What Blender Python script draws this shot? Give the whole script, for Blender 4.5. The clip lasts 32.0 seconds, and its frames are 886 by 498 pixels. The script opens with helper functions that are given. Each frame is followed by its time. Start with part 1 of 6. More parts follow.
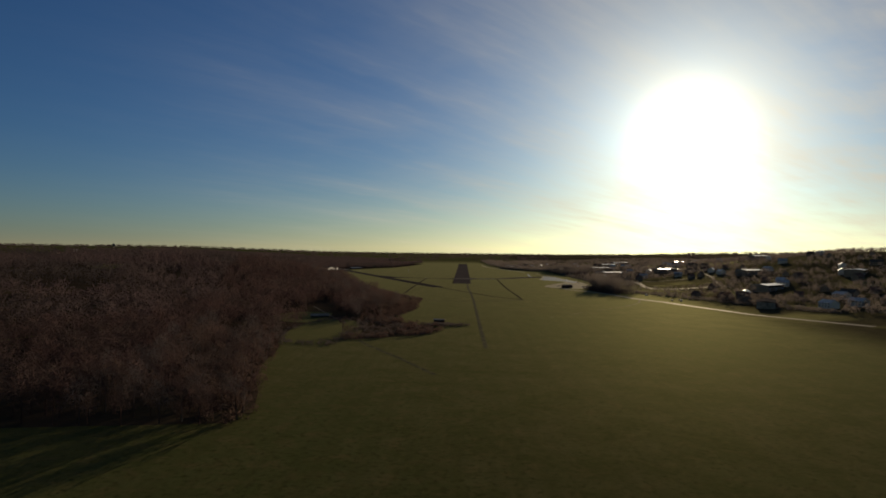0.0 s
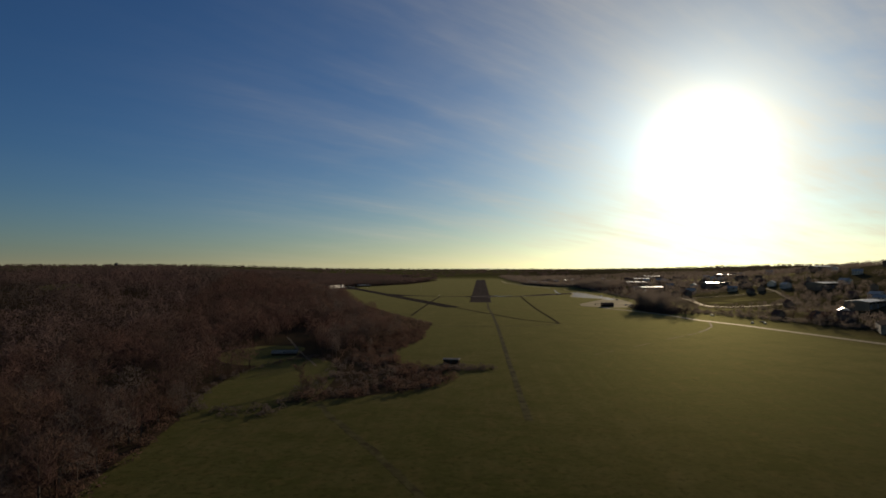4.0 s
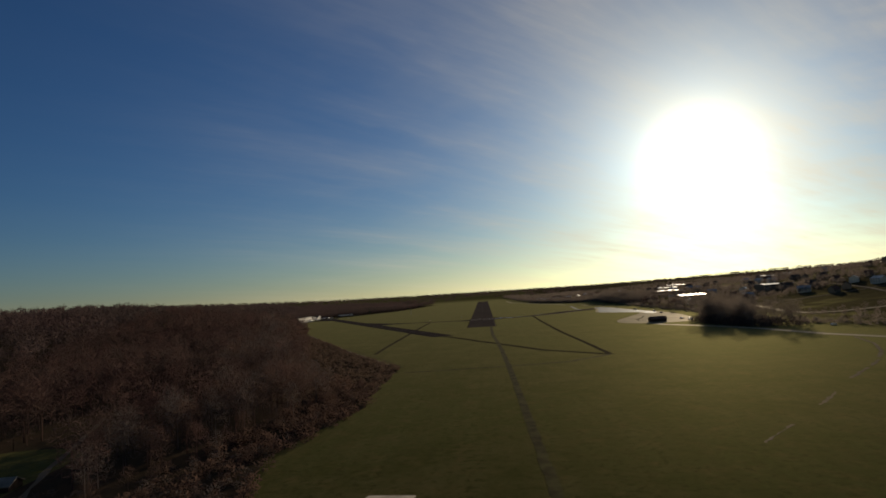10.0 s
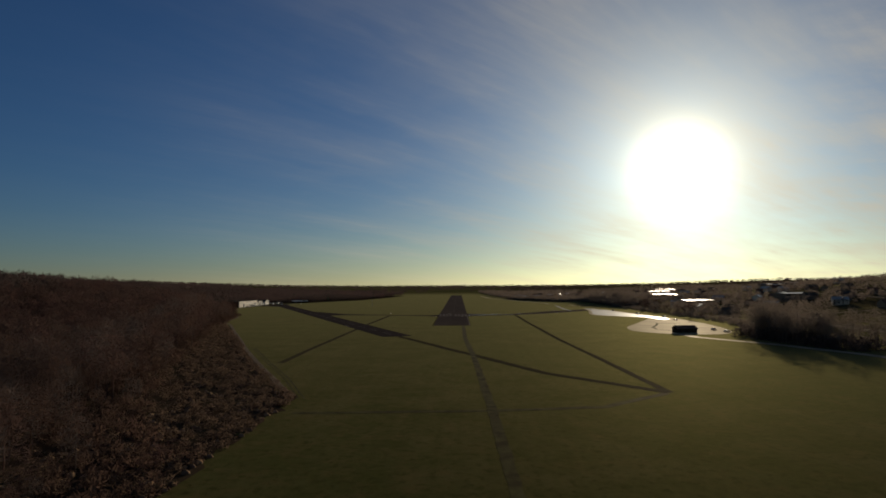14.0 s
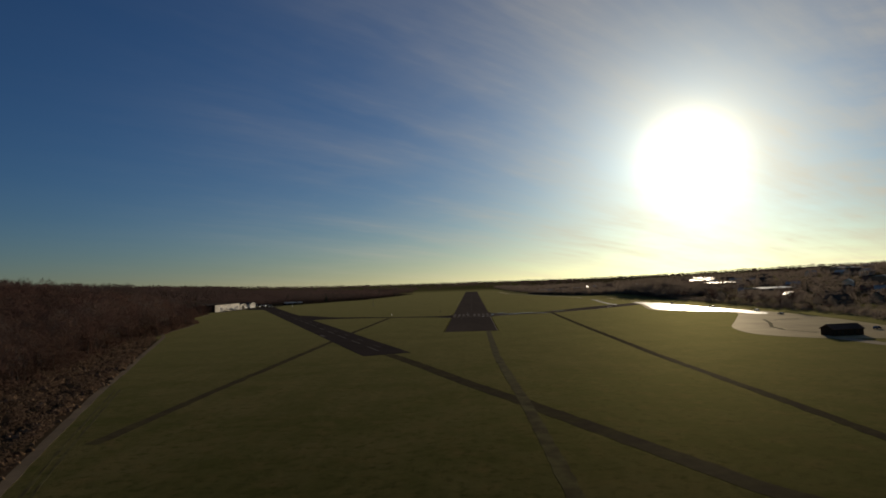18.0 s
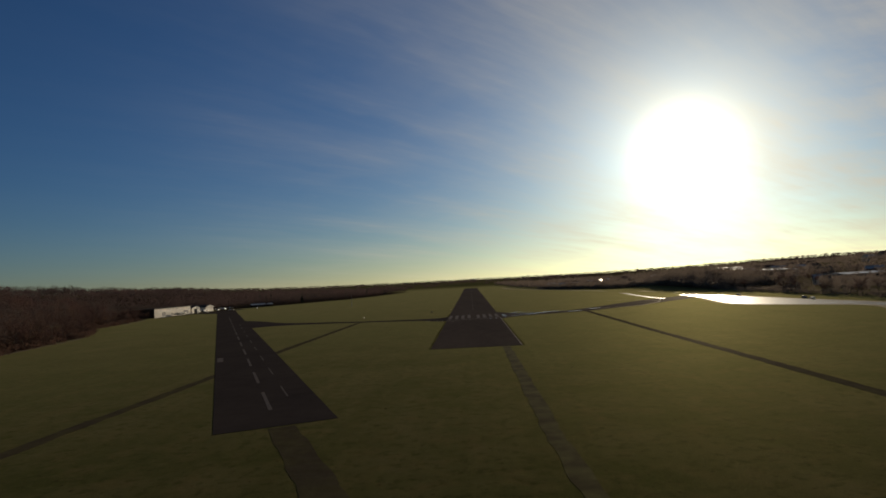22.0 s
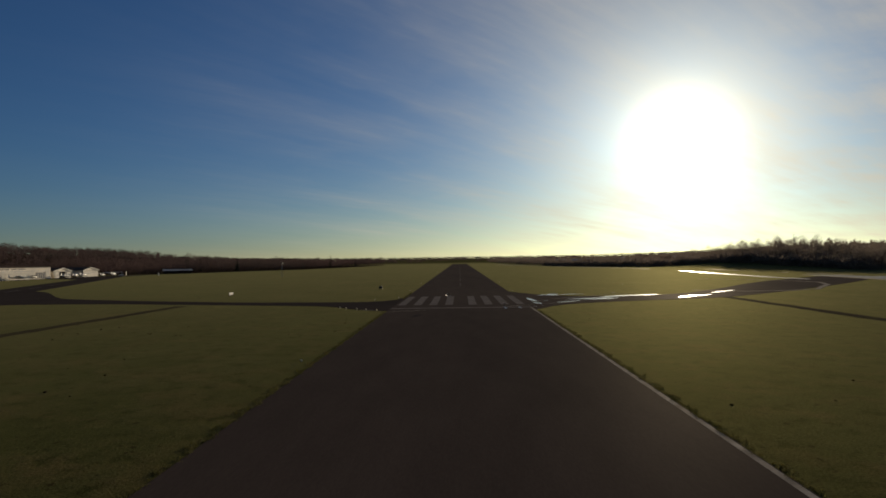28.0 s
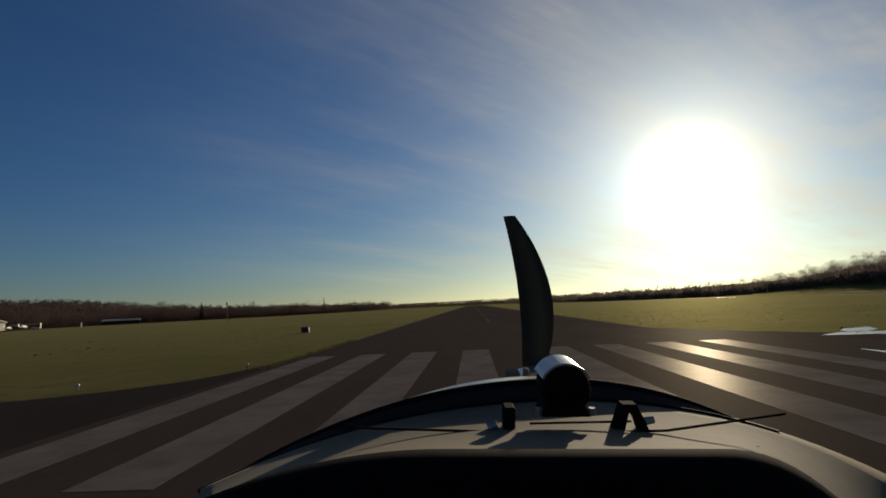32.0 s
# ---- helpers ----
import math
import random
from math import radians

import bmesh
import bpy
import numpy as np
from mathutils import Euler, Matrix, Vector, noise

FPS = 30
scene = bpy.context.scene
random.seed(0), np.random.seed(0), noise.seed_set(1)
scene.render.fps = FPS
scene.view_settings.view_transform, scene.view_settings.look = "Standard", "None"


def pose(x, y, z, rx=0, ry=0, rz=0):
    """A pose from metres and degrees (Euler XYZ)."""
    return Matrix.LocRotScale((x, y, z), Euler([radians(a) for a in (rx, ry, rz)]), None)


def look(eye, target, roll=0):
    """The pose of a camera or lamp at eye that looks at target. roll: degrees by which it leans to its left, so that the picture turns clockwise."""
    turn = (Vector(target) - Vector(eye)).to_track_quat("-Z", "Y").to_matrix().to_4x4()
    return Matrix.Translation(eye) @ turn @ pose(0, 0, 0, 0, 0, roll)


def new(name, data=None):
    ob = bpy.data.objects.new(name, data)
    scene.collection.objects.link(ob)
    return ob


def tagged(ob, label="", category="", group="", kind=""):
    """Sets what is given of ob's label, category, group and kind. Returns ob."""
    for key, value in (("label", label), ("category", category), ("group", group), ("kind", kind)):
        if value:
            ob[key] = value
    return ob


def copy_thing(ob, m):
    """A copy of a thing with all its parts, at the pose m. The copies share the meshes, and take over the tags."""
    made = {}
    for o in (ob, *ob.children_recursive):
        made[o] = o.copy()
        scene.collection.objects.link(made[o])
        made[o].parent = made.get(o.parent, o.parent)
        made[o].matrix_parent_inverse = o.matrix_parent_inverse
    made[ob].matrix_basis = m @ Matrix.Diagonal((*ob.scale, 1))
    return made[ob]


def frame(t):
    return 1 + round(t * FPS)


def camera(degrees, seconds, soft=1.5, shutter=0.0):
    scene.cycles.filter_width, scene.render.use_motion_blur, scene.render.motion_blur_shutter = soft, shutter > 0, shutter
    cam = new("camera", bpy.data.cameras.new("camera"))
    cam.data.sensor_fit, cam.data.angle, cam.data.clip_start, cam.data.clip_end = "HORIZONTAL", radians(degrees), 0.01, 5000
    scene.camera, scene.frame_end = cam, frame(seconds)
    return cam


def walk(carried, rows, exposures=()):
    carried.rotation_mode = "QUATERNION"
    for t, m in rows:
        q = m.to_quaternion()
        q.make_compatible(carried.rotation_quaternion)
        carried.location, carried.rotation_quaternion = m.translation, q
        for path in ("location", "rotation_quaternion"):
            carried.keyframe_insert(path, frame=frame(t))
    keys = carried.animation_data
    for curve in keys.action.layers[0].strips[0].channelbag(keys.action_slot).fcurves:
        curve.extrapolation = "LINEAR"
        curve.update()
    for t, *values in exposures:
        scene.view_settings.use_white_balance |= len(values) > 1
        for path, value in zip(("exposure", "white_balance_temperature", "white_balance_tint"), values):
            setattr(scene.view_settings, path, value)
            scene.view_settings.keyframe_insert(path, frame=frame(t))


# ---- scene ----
# ---------------------------------------------------------------- camera
FOV = 74.83
PATH = [
    (0.0, 3.28, -1082.76, 56.78, 2.08, -0.05, -0.66),
    (0.5, 2.80, -1065.70, 56.33, 3.52, -0.59, -0.80),
    (1.0, 2.34, -1048.65, 55.86, 3.69, 0.02, -0.73),
    (1.5, 1.91, -1031.61, 55.36, 3.72, 0.89, -0.10),
    (2.0, 1.52, -1014.59, 54.81, 3.20, 1.58, 0.75),
    (2.5, 1.18, -997.58, 54.21, 4.28, 1.16, 0.30),
    (3.0, 0.89, -980.58, 53.55, 3.98, 0.79, 0.27),
    (3.5, 0.67, -963.61, 52.83, 3.20, 1.24, 0.10),
    (4.5, 0.44, -929.74, 51.16, 4.68, 1.76, -0.20),
    (5.5, 0.54, -895.98, 49.21, 5.76, 2.28, -0.50),
    (6.0, 0.73, -879.15, 48.13, 6.35, 1.84, -0.02),
    (6.5, 1.00, -862.34, 46.99, 5.17, 1.98, 1.47),
    (7.0, 1.36, -845.56, 45.80, 3.38, 1.39, 2.96),
    (7.5, 1.79, -828.79, 44.60, 1.99, 2.50, 1.80),
    (8.0, 2.27, -812.03, 43.39, 1.95, 3.14, 0.64),
    (8.5, 2.80, -795.27, 42.20, 2.53, 3.06, 0.66),
    (9.0, 3.34, -778.50, 41.05, 3.86, 3.46, 0.68),
    (9.5, 3.88, -761.69, 39.97, 3.71, 4.50, 2.16),
    (10.0, 4.38, -744.82, 38.97, 3.99, 4.21, 3.63),
    (10.5, 4.84, -727.89, 38.07, 3.33, 3.20, 3.41),
    (11.0, 5.23, -710.88, 37.26, 3.39, 3.02, 3.19),
    (11.5, 5.55, -693.79, 36.53, 4.08, 2.96, 2.33),
    (12.0, 5.78, -676.62, 35.86, 4.24, 3.00, 1.47),
    (12.5, 5.91, -659.38, 35.24, -1.52, 3.86, 1.07),
    (13.0, 5.93, -642.06, 34.65, -1.82, 4.56, 0.68),
    (13.5, 5.83, -624.66, 34.08, 0.04, 4.88, 0.46),
    (14.0, 5.61, -607.20, 33.51, 1.51, 3.43, 0.25),
    (14.5, 5.25, -589.68, 32.92, 2.24, 3.75, 0.33),
    (15.5, 4.22, -554.50, 31.68, 3.77, 2.69, 0.22),
    (16.5, 2.95, -519.20, 30.31, 3.03, 3.63, 0.64),
    (17.0, 2.29, -501.55, 29.58, 3.78, 3.27, 0.72),
    (17.5, 1.65, -483.93, 28.82, 3.42, 3.00, 1.30),
    (18.0, 1.06, -466.36, 28.05, 2.80, 3.26, 1.89),
    (18.5, 0.55, -448.86, 27.28, 3.14, 3.09, 1.99),
    (19.0, 0.11, -431.45, 26.50, 4.32, 2.62, 2.10),
    (19.5, -0.26, -414.13, 25.73, 4.54, 3.00, 1.79),
    (20.0, -0.55, -396.91, 24.97, 4.20, 3.64, 1.48),
    (20.5, -0.77, -379.80, 24.23, 3.16, 3.88, 2.43),
    (21.0, -0.93, -362.77, 23.51, 2.65, 3.83, 3.39),
    (21.5, -1.02, -345.83, 22.79, 3.13, 2.75, 3.20),
    (22.0, -1.04, -328.94, 22.09, 2.65, 3.12, 3.02),
    (22.5, -0.99, -312.11, 21.38, 2.05, 3.04, 3.02),
    (23.0, -0.88, -295.34, 20.65, 2.36, 3.26, 3.02),
    (23.5, -0.73, -278.66, 19.86, 3.41, 2.52, 2.41),
    (24.0, -0.55, -262.08, 18.98, 3.50, 2.47, 1.80),
    (24.5, -0.36, -245.62, 17.99, 2.98, 2.24, 2.97),
    (25.0, -0.16, -229.23, 16.93, 2.01, 2.36, 4.15),
    (25.5, 0.00, -212.88, 15.82, 2.02, 2.30, 2.91),
    (26.5, 0.18, -180.14, 13.59, 2.58, 2.10, 0.26),
    (27.5, 0.04, -147.47, 11.45, 1.40, 1.50, 0.30),
    (28.0, -0.18, -131.31, 10.40, 1.63, 1.01, 0.84),
    (28.5, -0.52, -115.35, 9.37, 1.02, 1.40, 0.74),
    (29.0, -0.94, -99.61, 8.35, 1.15, 1.70, 1.13),
    (29.5, -1.38, -84.14, 7.38, 1.66, 2.33, 1.10),
    (30.0, -1.78, -68.98, 6.45, 2.61, 2.30, 1.21),
    (30.5, -2.12, -54.14, 5.58, 3.14, 3.00, 1.20),
    (31.0, -2.40, -39.57, 4.76, 3.31, 3.48, 1.55),
    (31.5, -2.61, -25.24, 3.99, 2.97, 4.87, 1.95),
    (32.0, -2.76, -11.06, 3.27, 2.91, 5.55, 2.65),
]
cam = camera(FOV, 32.0, soft=1.7)
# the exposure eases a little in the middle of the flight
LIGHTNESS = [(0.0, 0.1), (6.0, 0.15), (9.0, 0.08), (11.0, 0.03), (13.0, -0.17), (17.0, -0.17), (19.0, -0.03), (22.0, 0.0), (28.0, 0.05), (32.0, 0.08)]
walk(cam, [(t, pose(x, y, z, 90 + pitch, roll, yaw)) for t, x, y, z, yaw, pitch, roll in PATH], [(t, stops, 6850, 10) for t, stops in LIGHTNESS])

# ---------------------------------------------------------------- sky, sun, exposure
SUN_AZ, SUN_EL = radians(21.0), radians(10.4)
SUN_DIR = Vector((math.sin(SUN_AZ) * math.cos(SUN_EL), math.cos(SUN_AZ) * math.cos(SUN_EL), math.sin(SUN_EL)))

sun_data = bpy.data.lights.new("sun", "SUN")
sun_data.energy, sun_data.angle, sun_data.color = 3.4, radians(0.53), (1.0, 0.86, 0.66)
sun = new("sun", sun_data)
sun.matrix_world = look(SUN_DIR * 300, (0, 0, 0))


class Nodes:
    """Short hand for building a node tree."""

    def __init__(self, tree):
        self.tree = tree
        tree.nodes.clear()

    def add(self, kind, values=(), **settings):
        node = self.tree.nodes.new(kind)
        if "operation" in settings:
            node.operation = settings["operation"]
        if "use_clamp" in settings:
            node.use_clamp = settings["use_clamp"]
        if "data_type" in settings:
            node.data_type, node.blend_type = settings["data_type"], settings["blend_type"]
        for slot, value in dict(values).items():
            if isinstance(value, bpy.types.NodeSocket):
                self.tree.links.new(value, node.inputs[slot])
            else:
                node.inputs[slot].default_value = value
        return node

    def math(self, op, a, b=0.0, clamp=False):
        return self.add("ShaderNodeMath", {0: a, 1: b}, operation=op, use_clamp=clamp).outputs[0]

    def vec(self, op, a, b=(0, 0, 0)):
        return self.add("ShaderNodeVectorMath", {0: a, 1: b}, operation=op)

    def noise(self, vector, scale, detail=4.0, rough=0.55):
        return self.add("ShaderNodeTexNoise", {"Vector": vector, "Scale": scale, "Detail": detail, "Roughness": rough}).outputs["Fac"]

    def ramp(self, fac, stops):
        node = self.add("ShaderNodeValToRGB", {"Fac": fac})
        while len(node.color_ramp.elements) < len(stops):
            node.color_ramp.elements.new(0.5)
        for element, (at, colour) in zip(node.color_ramp.elements, stops):
            element.position = at
            element.color = (*colour, 1) if len(colour) == 3 else colour
        return node.outputs["Color"]

    def span(self, value, low, high, to_low=0.0, to_high=1.0):
        return self.add("ShaderNodeMapRange", {"Value": value, "From Min": low, "From Max": high, "To Min": to_low, "To Max": to_high}).outputs["Result"]

    def mix(self, fac, a, b, blend="MIX"):
        node = self.add("ShaderNodeMix", {"Factor": fac}, data_type="RGBA", blend_type=blend)
        for slot, value in ((6, a), (7, b)):
            if isinstance(value, bpy.types.NodeSocket):
                self.tree.links.new(value, node.inputs[slot])
            else:
                node.inputs[slot].default_value = (*value, 1)
        return node.outputs[2]


world = bpy.data.worlds.new("winter_sky")
scene.world = world
world.use_nodes = True
w = Nodes(world.node_tree)
way = w.add("ShaderNodeTexCoord").outputs["Generated"]
sky = w.add("ShaderNodeTexSky")
sky.sky_type, sky.sun_disc, sky.sun_elevation, sky.sun_rotation = "NISHITA", False, SUN_EL, SUN_AZ
sky.altitude, sky.air_density, sky.dust_density, sky.ozone_density = 100, 1.0, 0.6, 3.0
part_xyz = w.add("ShaderNodeSeparateXYZ", {0: way})
height = w.math("MAXIMUM", part_xyz.outputs["Z"], 0.0)
# thin cirrus, drawn out along the wind, on a flat layer far above
flat = w.add("ShaderNodeCombineXYZ", {0: w.math("DIVIDE", part_xyz.outputs["X"], w.math("ADD", height, 0.12)),
                                      1: w.math("DIVIDE", part_xyz.outputs["Y"], w.math("ADD", height, 0.12))}).outputs[0]
turned = w.add("ShaderNodeMapping", {"Vector": flat, "Rotation": (0, 0, radians(-52))}).outputs[0]
turned = w.add("ShaderNodeMapping", {"Vector": turned, "Scale": (0.28, 1.3, 1.0)}).outputs[0]
veil = w.math("ADD", w.span(w.noise(turned, 1.0, 6.0, 0.56), 0.42, 0.78), w.math("MULTIPLY", w.span(w.noise(flat, 0.9, 5.0, 0.6), 0.42, 0.7), 0.35))
near_sun = w.math("MAXIMUM", w.vec("DOT_PRODUCT", way, tuple(SUN_DIR)).outputs["Value"], 0.0)
toward = w.math("POWER", near_sun, 7.0)
veil = w.math("MULTIPLY", veil, w.math("ADD", w.math("MULTIPLY", toward, 0.75), 0.004), clamp=True)
# haze lit by the sun: a narrow and a wide aureole
glow = w.math("ADD", w.math("MULTIPLY", w.math("POWER", near_sun, 700.0), 5.0),
              w.math("ADD", w.math("MULTIPLY", w.math("POWER", near_sun, 110.0), 1.15), w.math("ADD", w.math("MULTIPLY", w.math("POWER", near_sun, 26.0), 0.55), w.math("MULTIPLY", w.math("POWER", near_sun, 7.0), 0.14))))
# deep blue on the sun's side, paler and milkier overhead and behind
paler = w.span(w.vec("DOT_PRODUCT", way, tuple(SUN_DIR)).outputs["Value"], 0.42, -0.25)
base = w.mix(1.0, sky.outputs["Color"], w.mix(paler, (0.46, 0.79, 1.21), (0.92, 0.92, 0.95)), "MULTIPLY")
# a thicker, puffier sheet of cloud east of the sun
side = w.span(w.vec("DOT_PRODUCT", way, (math.cos(SUN_AZ), -math.sin(SUN_AZ), 0.0)).outputs["Value"], 0.02, 0.36)
puffs = w.span(w.noise(w.add("ShaderNodeMapping", {"Vector": flat, "Rotation": (0, 0, 0.6), "Scale": (0.55, 1.0, 1.0)}).outputs[0], 1.5, 6.0, 0.6), 0.4, 0.66, 0.05, 0.95)
veil = w.math("ADD", veil, w.math("MULTIPLY", w.math("MULTIPLY", side, puffs), w.math("POWER", near_sun, 4.0)), clamp=True)
# fine combed wisps within the veil
combed = w.add("ShaderNodeMapping", {"Vector": flat, "Rotation": (0, 0, radians(-38))}).outputs[0]
combed = w.add("ShaderNodeMapping", {"Vector": combed, "Scale": (0.5, 4.2, 1.0)}).outputs[0]
wisps = w.span(w.noise(combed, 1.3, 8.0, 0.66), 0.36, 0.68, 0.55, 1.5)
veil = w.math("MULTIPLY", veil, wisps, clamp=True)
cloud = w.mix(veil, base, (8.9, 8.6, 8.2))
# pale haze lying along the horizon, warm towards the sun
low = w.math("POWER", w.math("SUBTRACT", 1.0, height), 15.0)
low = w.math("MULTIPLY", low, w.math("ADD", w.math("MULTIPLY", w.math("POWER", near_sun, 5.0), 8.0), 1.6))
mist = w.vec("SCALE", (1.0, 0.88, 0.4))
w.tree.links.new(low, mist.inputs["Scale"])
cloud = w.vec("ADD", cloud, mist.outputs[0]).outputs[0]
dusk = w.vec("SCALE", (1.0, 0.62, 0.3))
w.tree.links.new(w.math("MULTIPLY", w.math("POWER", w.math("SUBTRACT", 1.0, height), 70.0), 1.5), dusk.inputs["Scale"])
cloud = w.vec("ADD", cloud, dusk.outputs[0]).outputs[0]
halo = w.vec("SCALE", (1.0, 0.92, 0.64))
w.tree.links.new(glow, halo.inputs["Scale"])
total = w.vec("ADD", cloud, w.add("ShaderNodeVectorMath", {0: halo.outputs[0], 1: (10.0, 10.0, 10.0)}, operation="MULTIPLY").outputs[0])
back = w.add("ShaderNodeBackground", {"Color": total.outputs[0], "Strength": 0.042})
w.tree.links.new(back.outputs[0], w.add("ShaderNodeOutputWorld").inputs["Surface"])


# ---------------------------------------------------------------- materials
def material(name, colour, rough=0.8, metal=0.0, spec=0.4, vary=0.25, grain=(0.6, 12.0), bump=0.15, second=None, patch=0.08, island=0.0, coords="Object",
             stretch=(1, 1, 1), transmission=0.0, gloss_vary=0.0, thin=0.0, sheen=0.0, sheen_rough=0.62):
    """A surface with two scales of colour change and a fine relief. grain: cycles a metre, coarse and fine; second: the colour of its patches."""
    made = bpy.data.materials.new(name)
    made.use_nodes = True
    n = Nodes(made.node_tree)
    if coords == "World":
        at = n.add("ShaderNodeNewGeometry").outputs["Position"]
    else:
        at = n.add("ShaderNodeTexCoord").outputs["Object"]
    at = n.add("ShaderNodeMapping", {"Vector": at, "Scale": stretch}).outputs[0]
    coarse, fine = n.noise(at, grain[0], 5.0, 0.6), n.noise(at, grain[1], 4.0, 0.6)
    tone = n.mix(n.span(n.noise(at, patch, 4.0), 0.38, 0.66), colour, second or tuple(c * 0.8 for c in colour))
    shade = n.math("ADD", n.math("MULTIPLY", n.math("SUBTRACT", coarse, 0.5), vary * 2), n.math("ADD", n.math("MULTIPLY", n.math("SUBTRACT", fine, 0.5), vary * 2), 1.0))
    if island:
        rnd = n.add("ShaderNodeNewGeometry").outputs["Random Per Island"]
        obj = n.add("ShaderNodeObjectInfo").outputs["Random"]
        both = n.math("ADD", n.math("MULTIPLY", n.math("SUBTRACT", rnd, 0.5), island), n.math("MULTIPLY", n.math("SUBTRACT", obj, 0.5), island))
        shade = n.math("ADD", shade, both)
    tint = n.vec("SCALE", tone)
    n.tree.links.new(n.math("MAXIMUM", shade, 0.1), tint.inputs["Scale"])
    relief = n.add("ShaderNodeBump", {"Height": fine, "Strength": bump, "Distance": 0.05 / max(grain[1], 0.2)}).outputs[0]
    rough_at = n.math("ADD", rough, n.math("MULTIPLY", n.math("SUBTRACT", coarse, 0.5), gloss_vary), clamp=True)
    surface = n.add("ShaderNodeBsdfPrincipled", {"Base Color": tint.outputs[0], "Roughness": rough_at, "Metallic": metal, "Specular IOR Level": spec,
                                                 "Normal": relief, "Transmission Weight": transmission})
    if thin:
        # fine sprays let as much light through as they turn back
        lit = n.add("ShaderNodeBsdfTranslucent", {"Color": tint.outputs[0]})
        surface = n.add("ShaderNodeMixShader", {0: thin, 1: surface.outputs[0], 2: lit.outputs[0]})
    if sheen:
        # a broad dull gloss against the light
        dull = n.add("ShaderNodeBsdfGlossy", {"Color": (1.0, 0.93, 0.8, 1), "Roughness": sheen_rough, "Normal": relief})
        flatly = n.math("POWER", n.add("ShaderNodeLayerWeight", {"Blend": 0.5}).outputs["Facing"], 5.0)
        surface = n.add("ShaderNodeMixShader", {0: n.math("MULTIPLY", flatly, sheen), 1: surface.outputs[0], 2: dull.outputs[0]})
    n.tree.links.new(surface.outputs[0], n.add("ShaderNodeOutputMaterial").inputs["Surface"])
    return made


def ground_material():
    """Short winter grass, worn and mown in lanes, with woods' litter and ploughed land farther out."""
    made = bpy.data.materials.new("winter_grass")
    made.use_nodes = True
    n = Nodes(made.node_tree)
    at = n.add("ShaderNodeNewGeometry").outputs["Position"]
    big, mid, small, blade = n.noise(at, 0.006, 4.0), n.noise(at, 0.045, 5.0, 0.65), n.noise(at, 0.5, 5.0, 0.65), n.noise(at, 7.0, 4.0, 0.7)
    green = n.mix(n.span(mid, 0.38, 0.62), (0.06, 0.063, 0.018), (0.122, 0.102, 0.042))
    green = n.mix(n.span(big, 0.45, 0.62, 0.0, 0.7), green, (0.08, 0.088, 0.026))
    green = n.mix(n.span(n.noise(at, 0.16, 5.0, 0.7), 0.48, 0.66, 0.0, 0.85), green, (0.13, 0.096, 0.038))
    green = n.mix(n.span(small, 0.56, 0.75, 0.0, 0.9), green, (0.125, 0.112, 0.04))
    green = n.mix(n.span(small, 0.48, 0.34, 0.0, 0.85), green, (0.036, 0.042, 0.012))
    # strips left by mowing, along the runway
    lanes = n.noise(n.add("ShaderNodeMapping", {"Vector": at, "Scale": (0.22, 0.004, 1.0)}).outputs[0], 1.0, 2.0)
    green = n.mix(n.span(lanes, 0.4, 0.62, 0.0, 0.4), green, (0.072, 0.07, 0.022))
    # molehills and bare earth
    spots = n.span(n.noise(at, 1.1, 3.0, 0.6), 0.63, 0.69)
    green = n.mix(n.math("MULTIPLY", spots, 0.8), green, (0.03, 0.022, 0.011))
    xyz = n.add("ShaderNodeSeparateXYZ", {0: at})
    dist = n.vec("LENGTH", at).outputs["Value"]
    cells = n.add("ShaderNodeTexVoronoi", {"Vector": n.add("ShaderNodeMapping", {"Vector": at, "Rotation": (0, 0, 0.5), "Scale": (0.006, 0.0035, 0.0)}).outputs[0], "Scale": 1.0})
    fields = n.ramp(n.add("ShaderNodeSeparateColor", {0: cells.outputs["Color"]}).outputs[0],
                    [(0.0, (0.05, 0.037, 0.022)), (0.35, (0.06, 0.066, 0.02)), (0.65, (0.085, 0.066, 0.036)), (1.0, (0.045, 0.05, 0.018))])
    col = n.mix(n.span(dist, 1350, 1700), green, fields)
    # brown gardens and scrub among the houses of the hillside
    gardens = n.math("MULTIPLY", n.span(xyz.outputs["X"], 235, 290), n.span(n.noise(at, 0.011, 3.0), 0.68, 0.55))
    col = n.mix(n.math("MULTIPLY", gardens, 0.85), col, n.mix(n.span(mid, 0.4, 0.6), (0.05, 0.038, 0.026), (0.075, 0.055, 0.034)))
    tint = n.vec("SCALE", col)
    n.tree.links.new(n.span(blade, 0.28, 0.72, 0.3, 1.1), tint.inputs["Scale"])
    relief = n.add("ShaderNodeBump", {"Height": n.math("ADD", blade, n.math("MULTIPLY", small, 2.0)), "Strength": 0.6, "Distance": 0.08}).outputs[0]
    matt = n.add("ShaderNodeBsdfPrincipled", {"Base Color": tint.outputs[0], "Roughness": 0.95, "Specular IOR Level": 0.0, "Normal": relief})
    # the blades' waxy gloss, seen against the light
    wax = n.add("ShaderNodeBsdfGlossy", {"Color": (0.88, 0.82, 0.39, 1), "Roughness": 0.78, "Normal": relief})
    flatly = n.math("POWER", n.add("ShaderNodeLayerWeight", {"Blend": 0.5}).outputs["Facing"], 6.0)
    surface = n.add("ShaderNodeMixShader", {0: n.math("MULTIPLY", flatly, n.math("MULTIPLY", n.math("SUBTRACT", 0.155, n.math("MULTIPLY", gardens, 0.12)), n.span(dist, 1100, 1500, 1.0, 0.2))), 1: matt.outputs[0], 2: wax.outputs[0]})
    n.tree.links.new(surface.outputs[0], n.add("ShaderNodeOutputMaterial").inputs["Surface"])
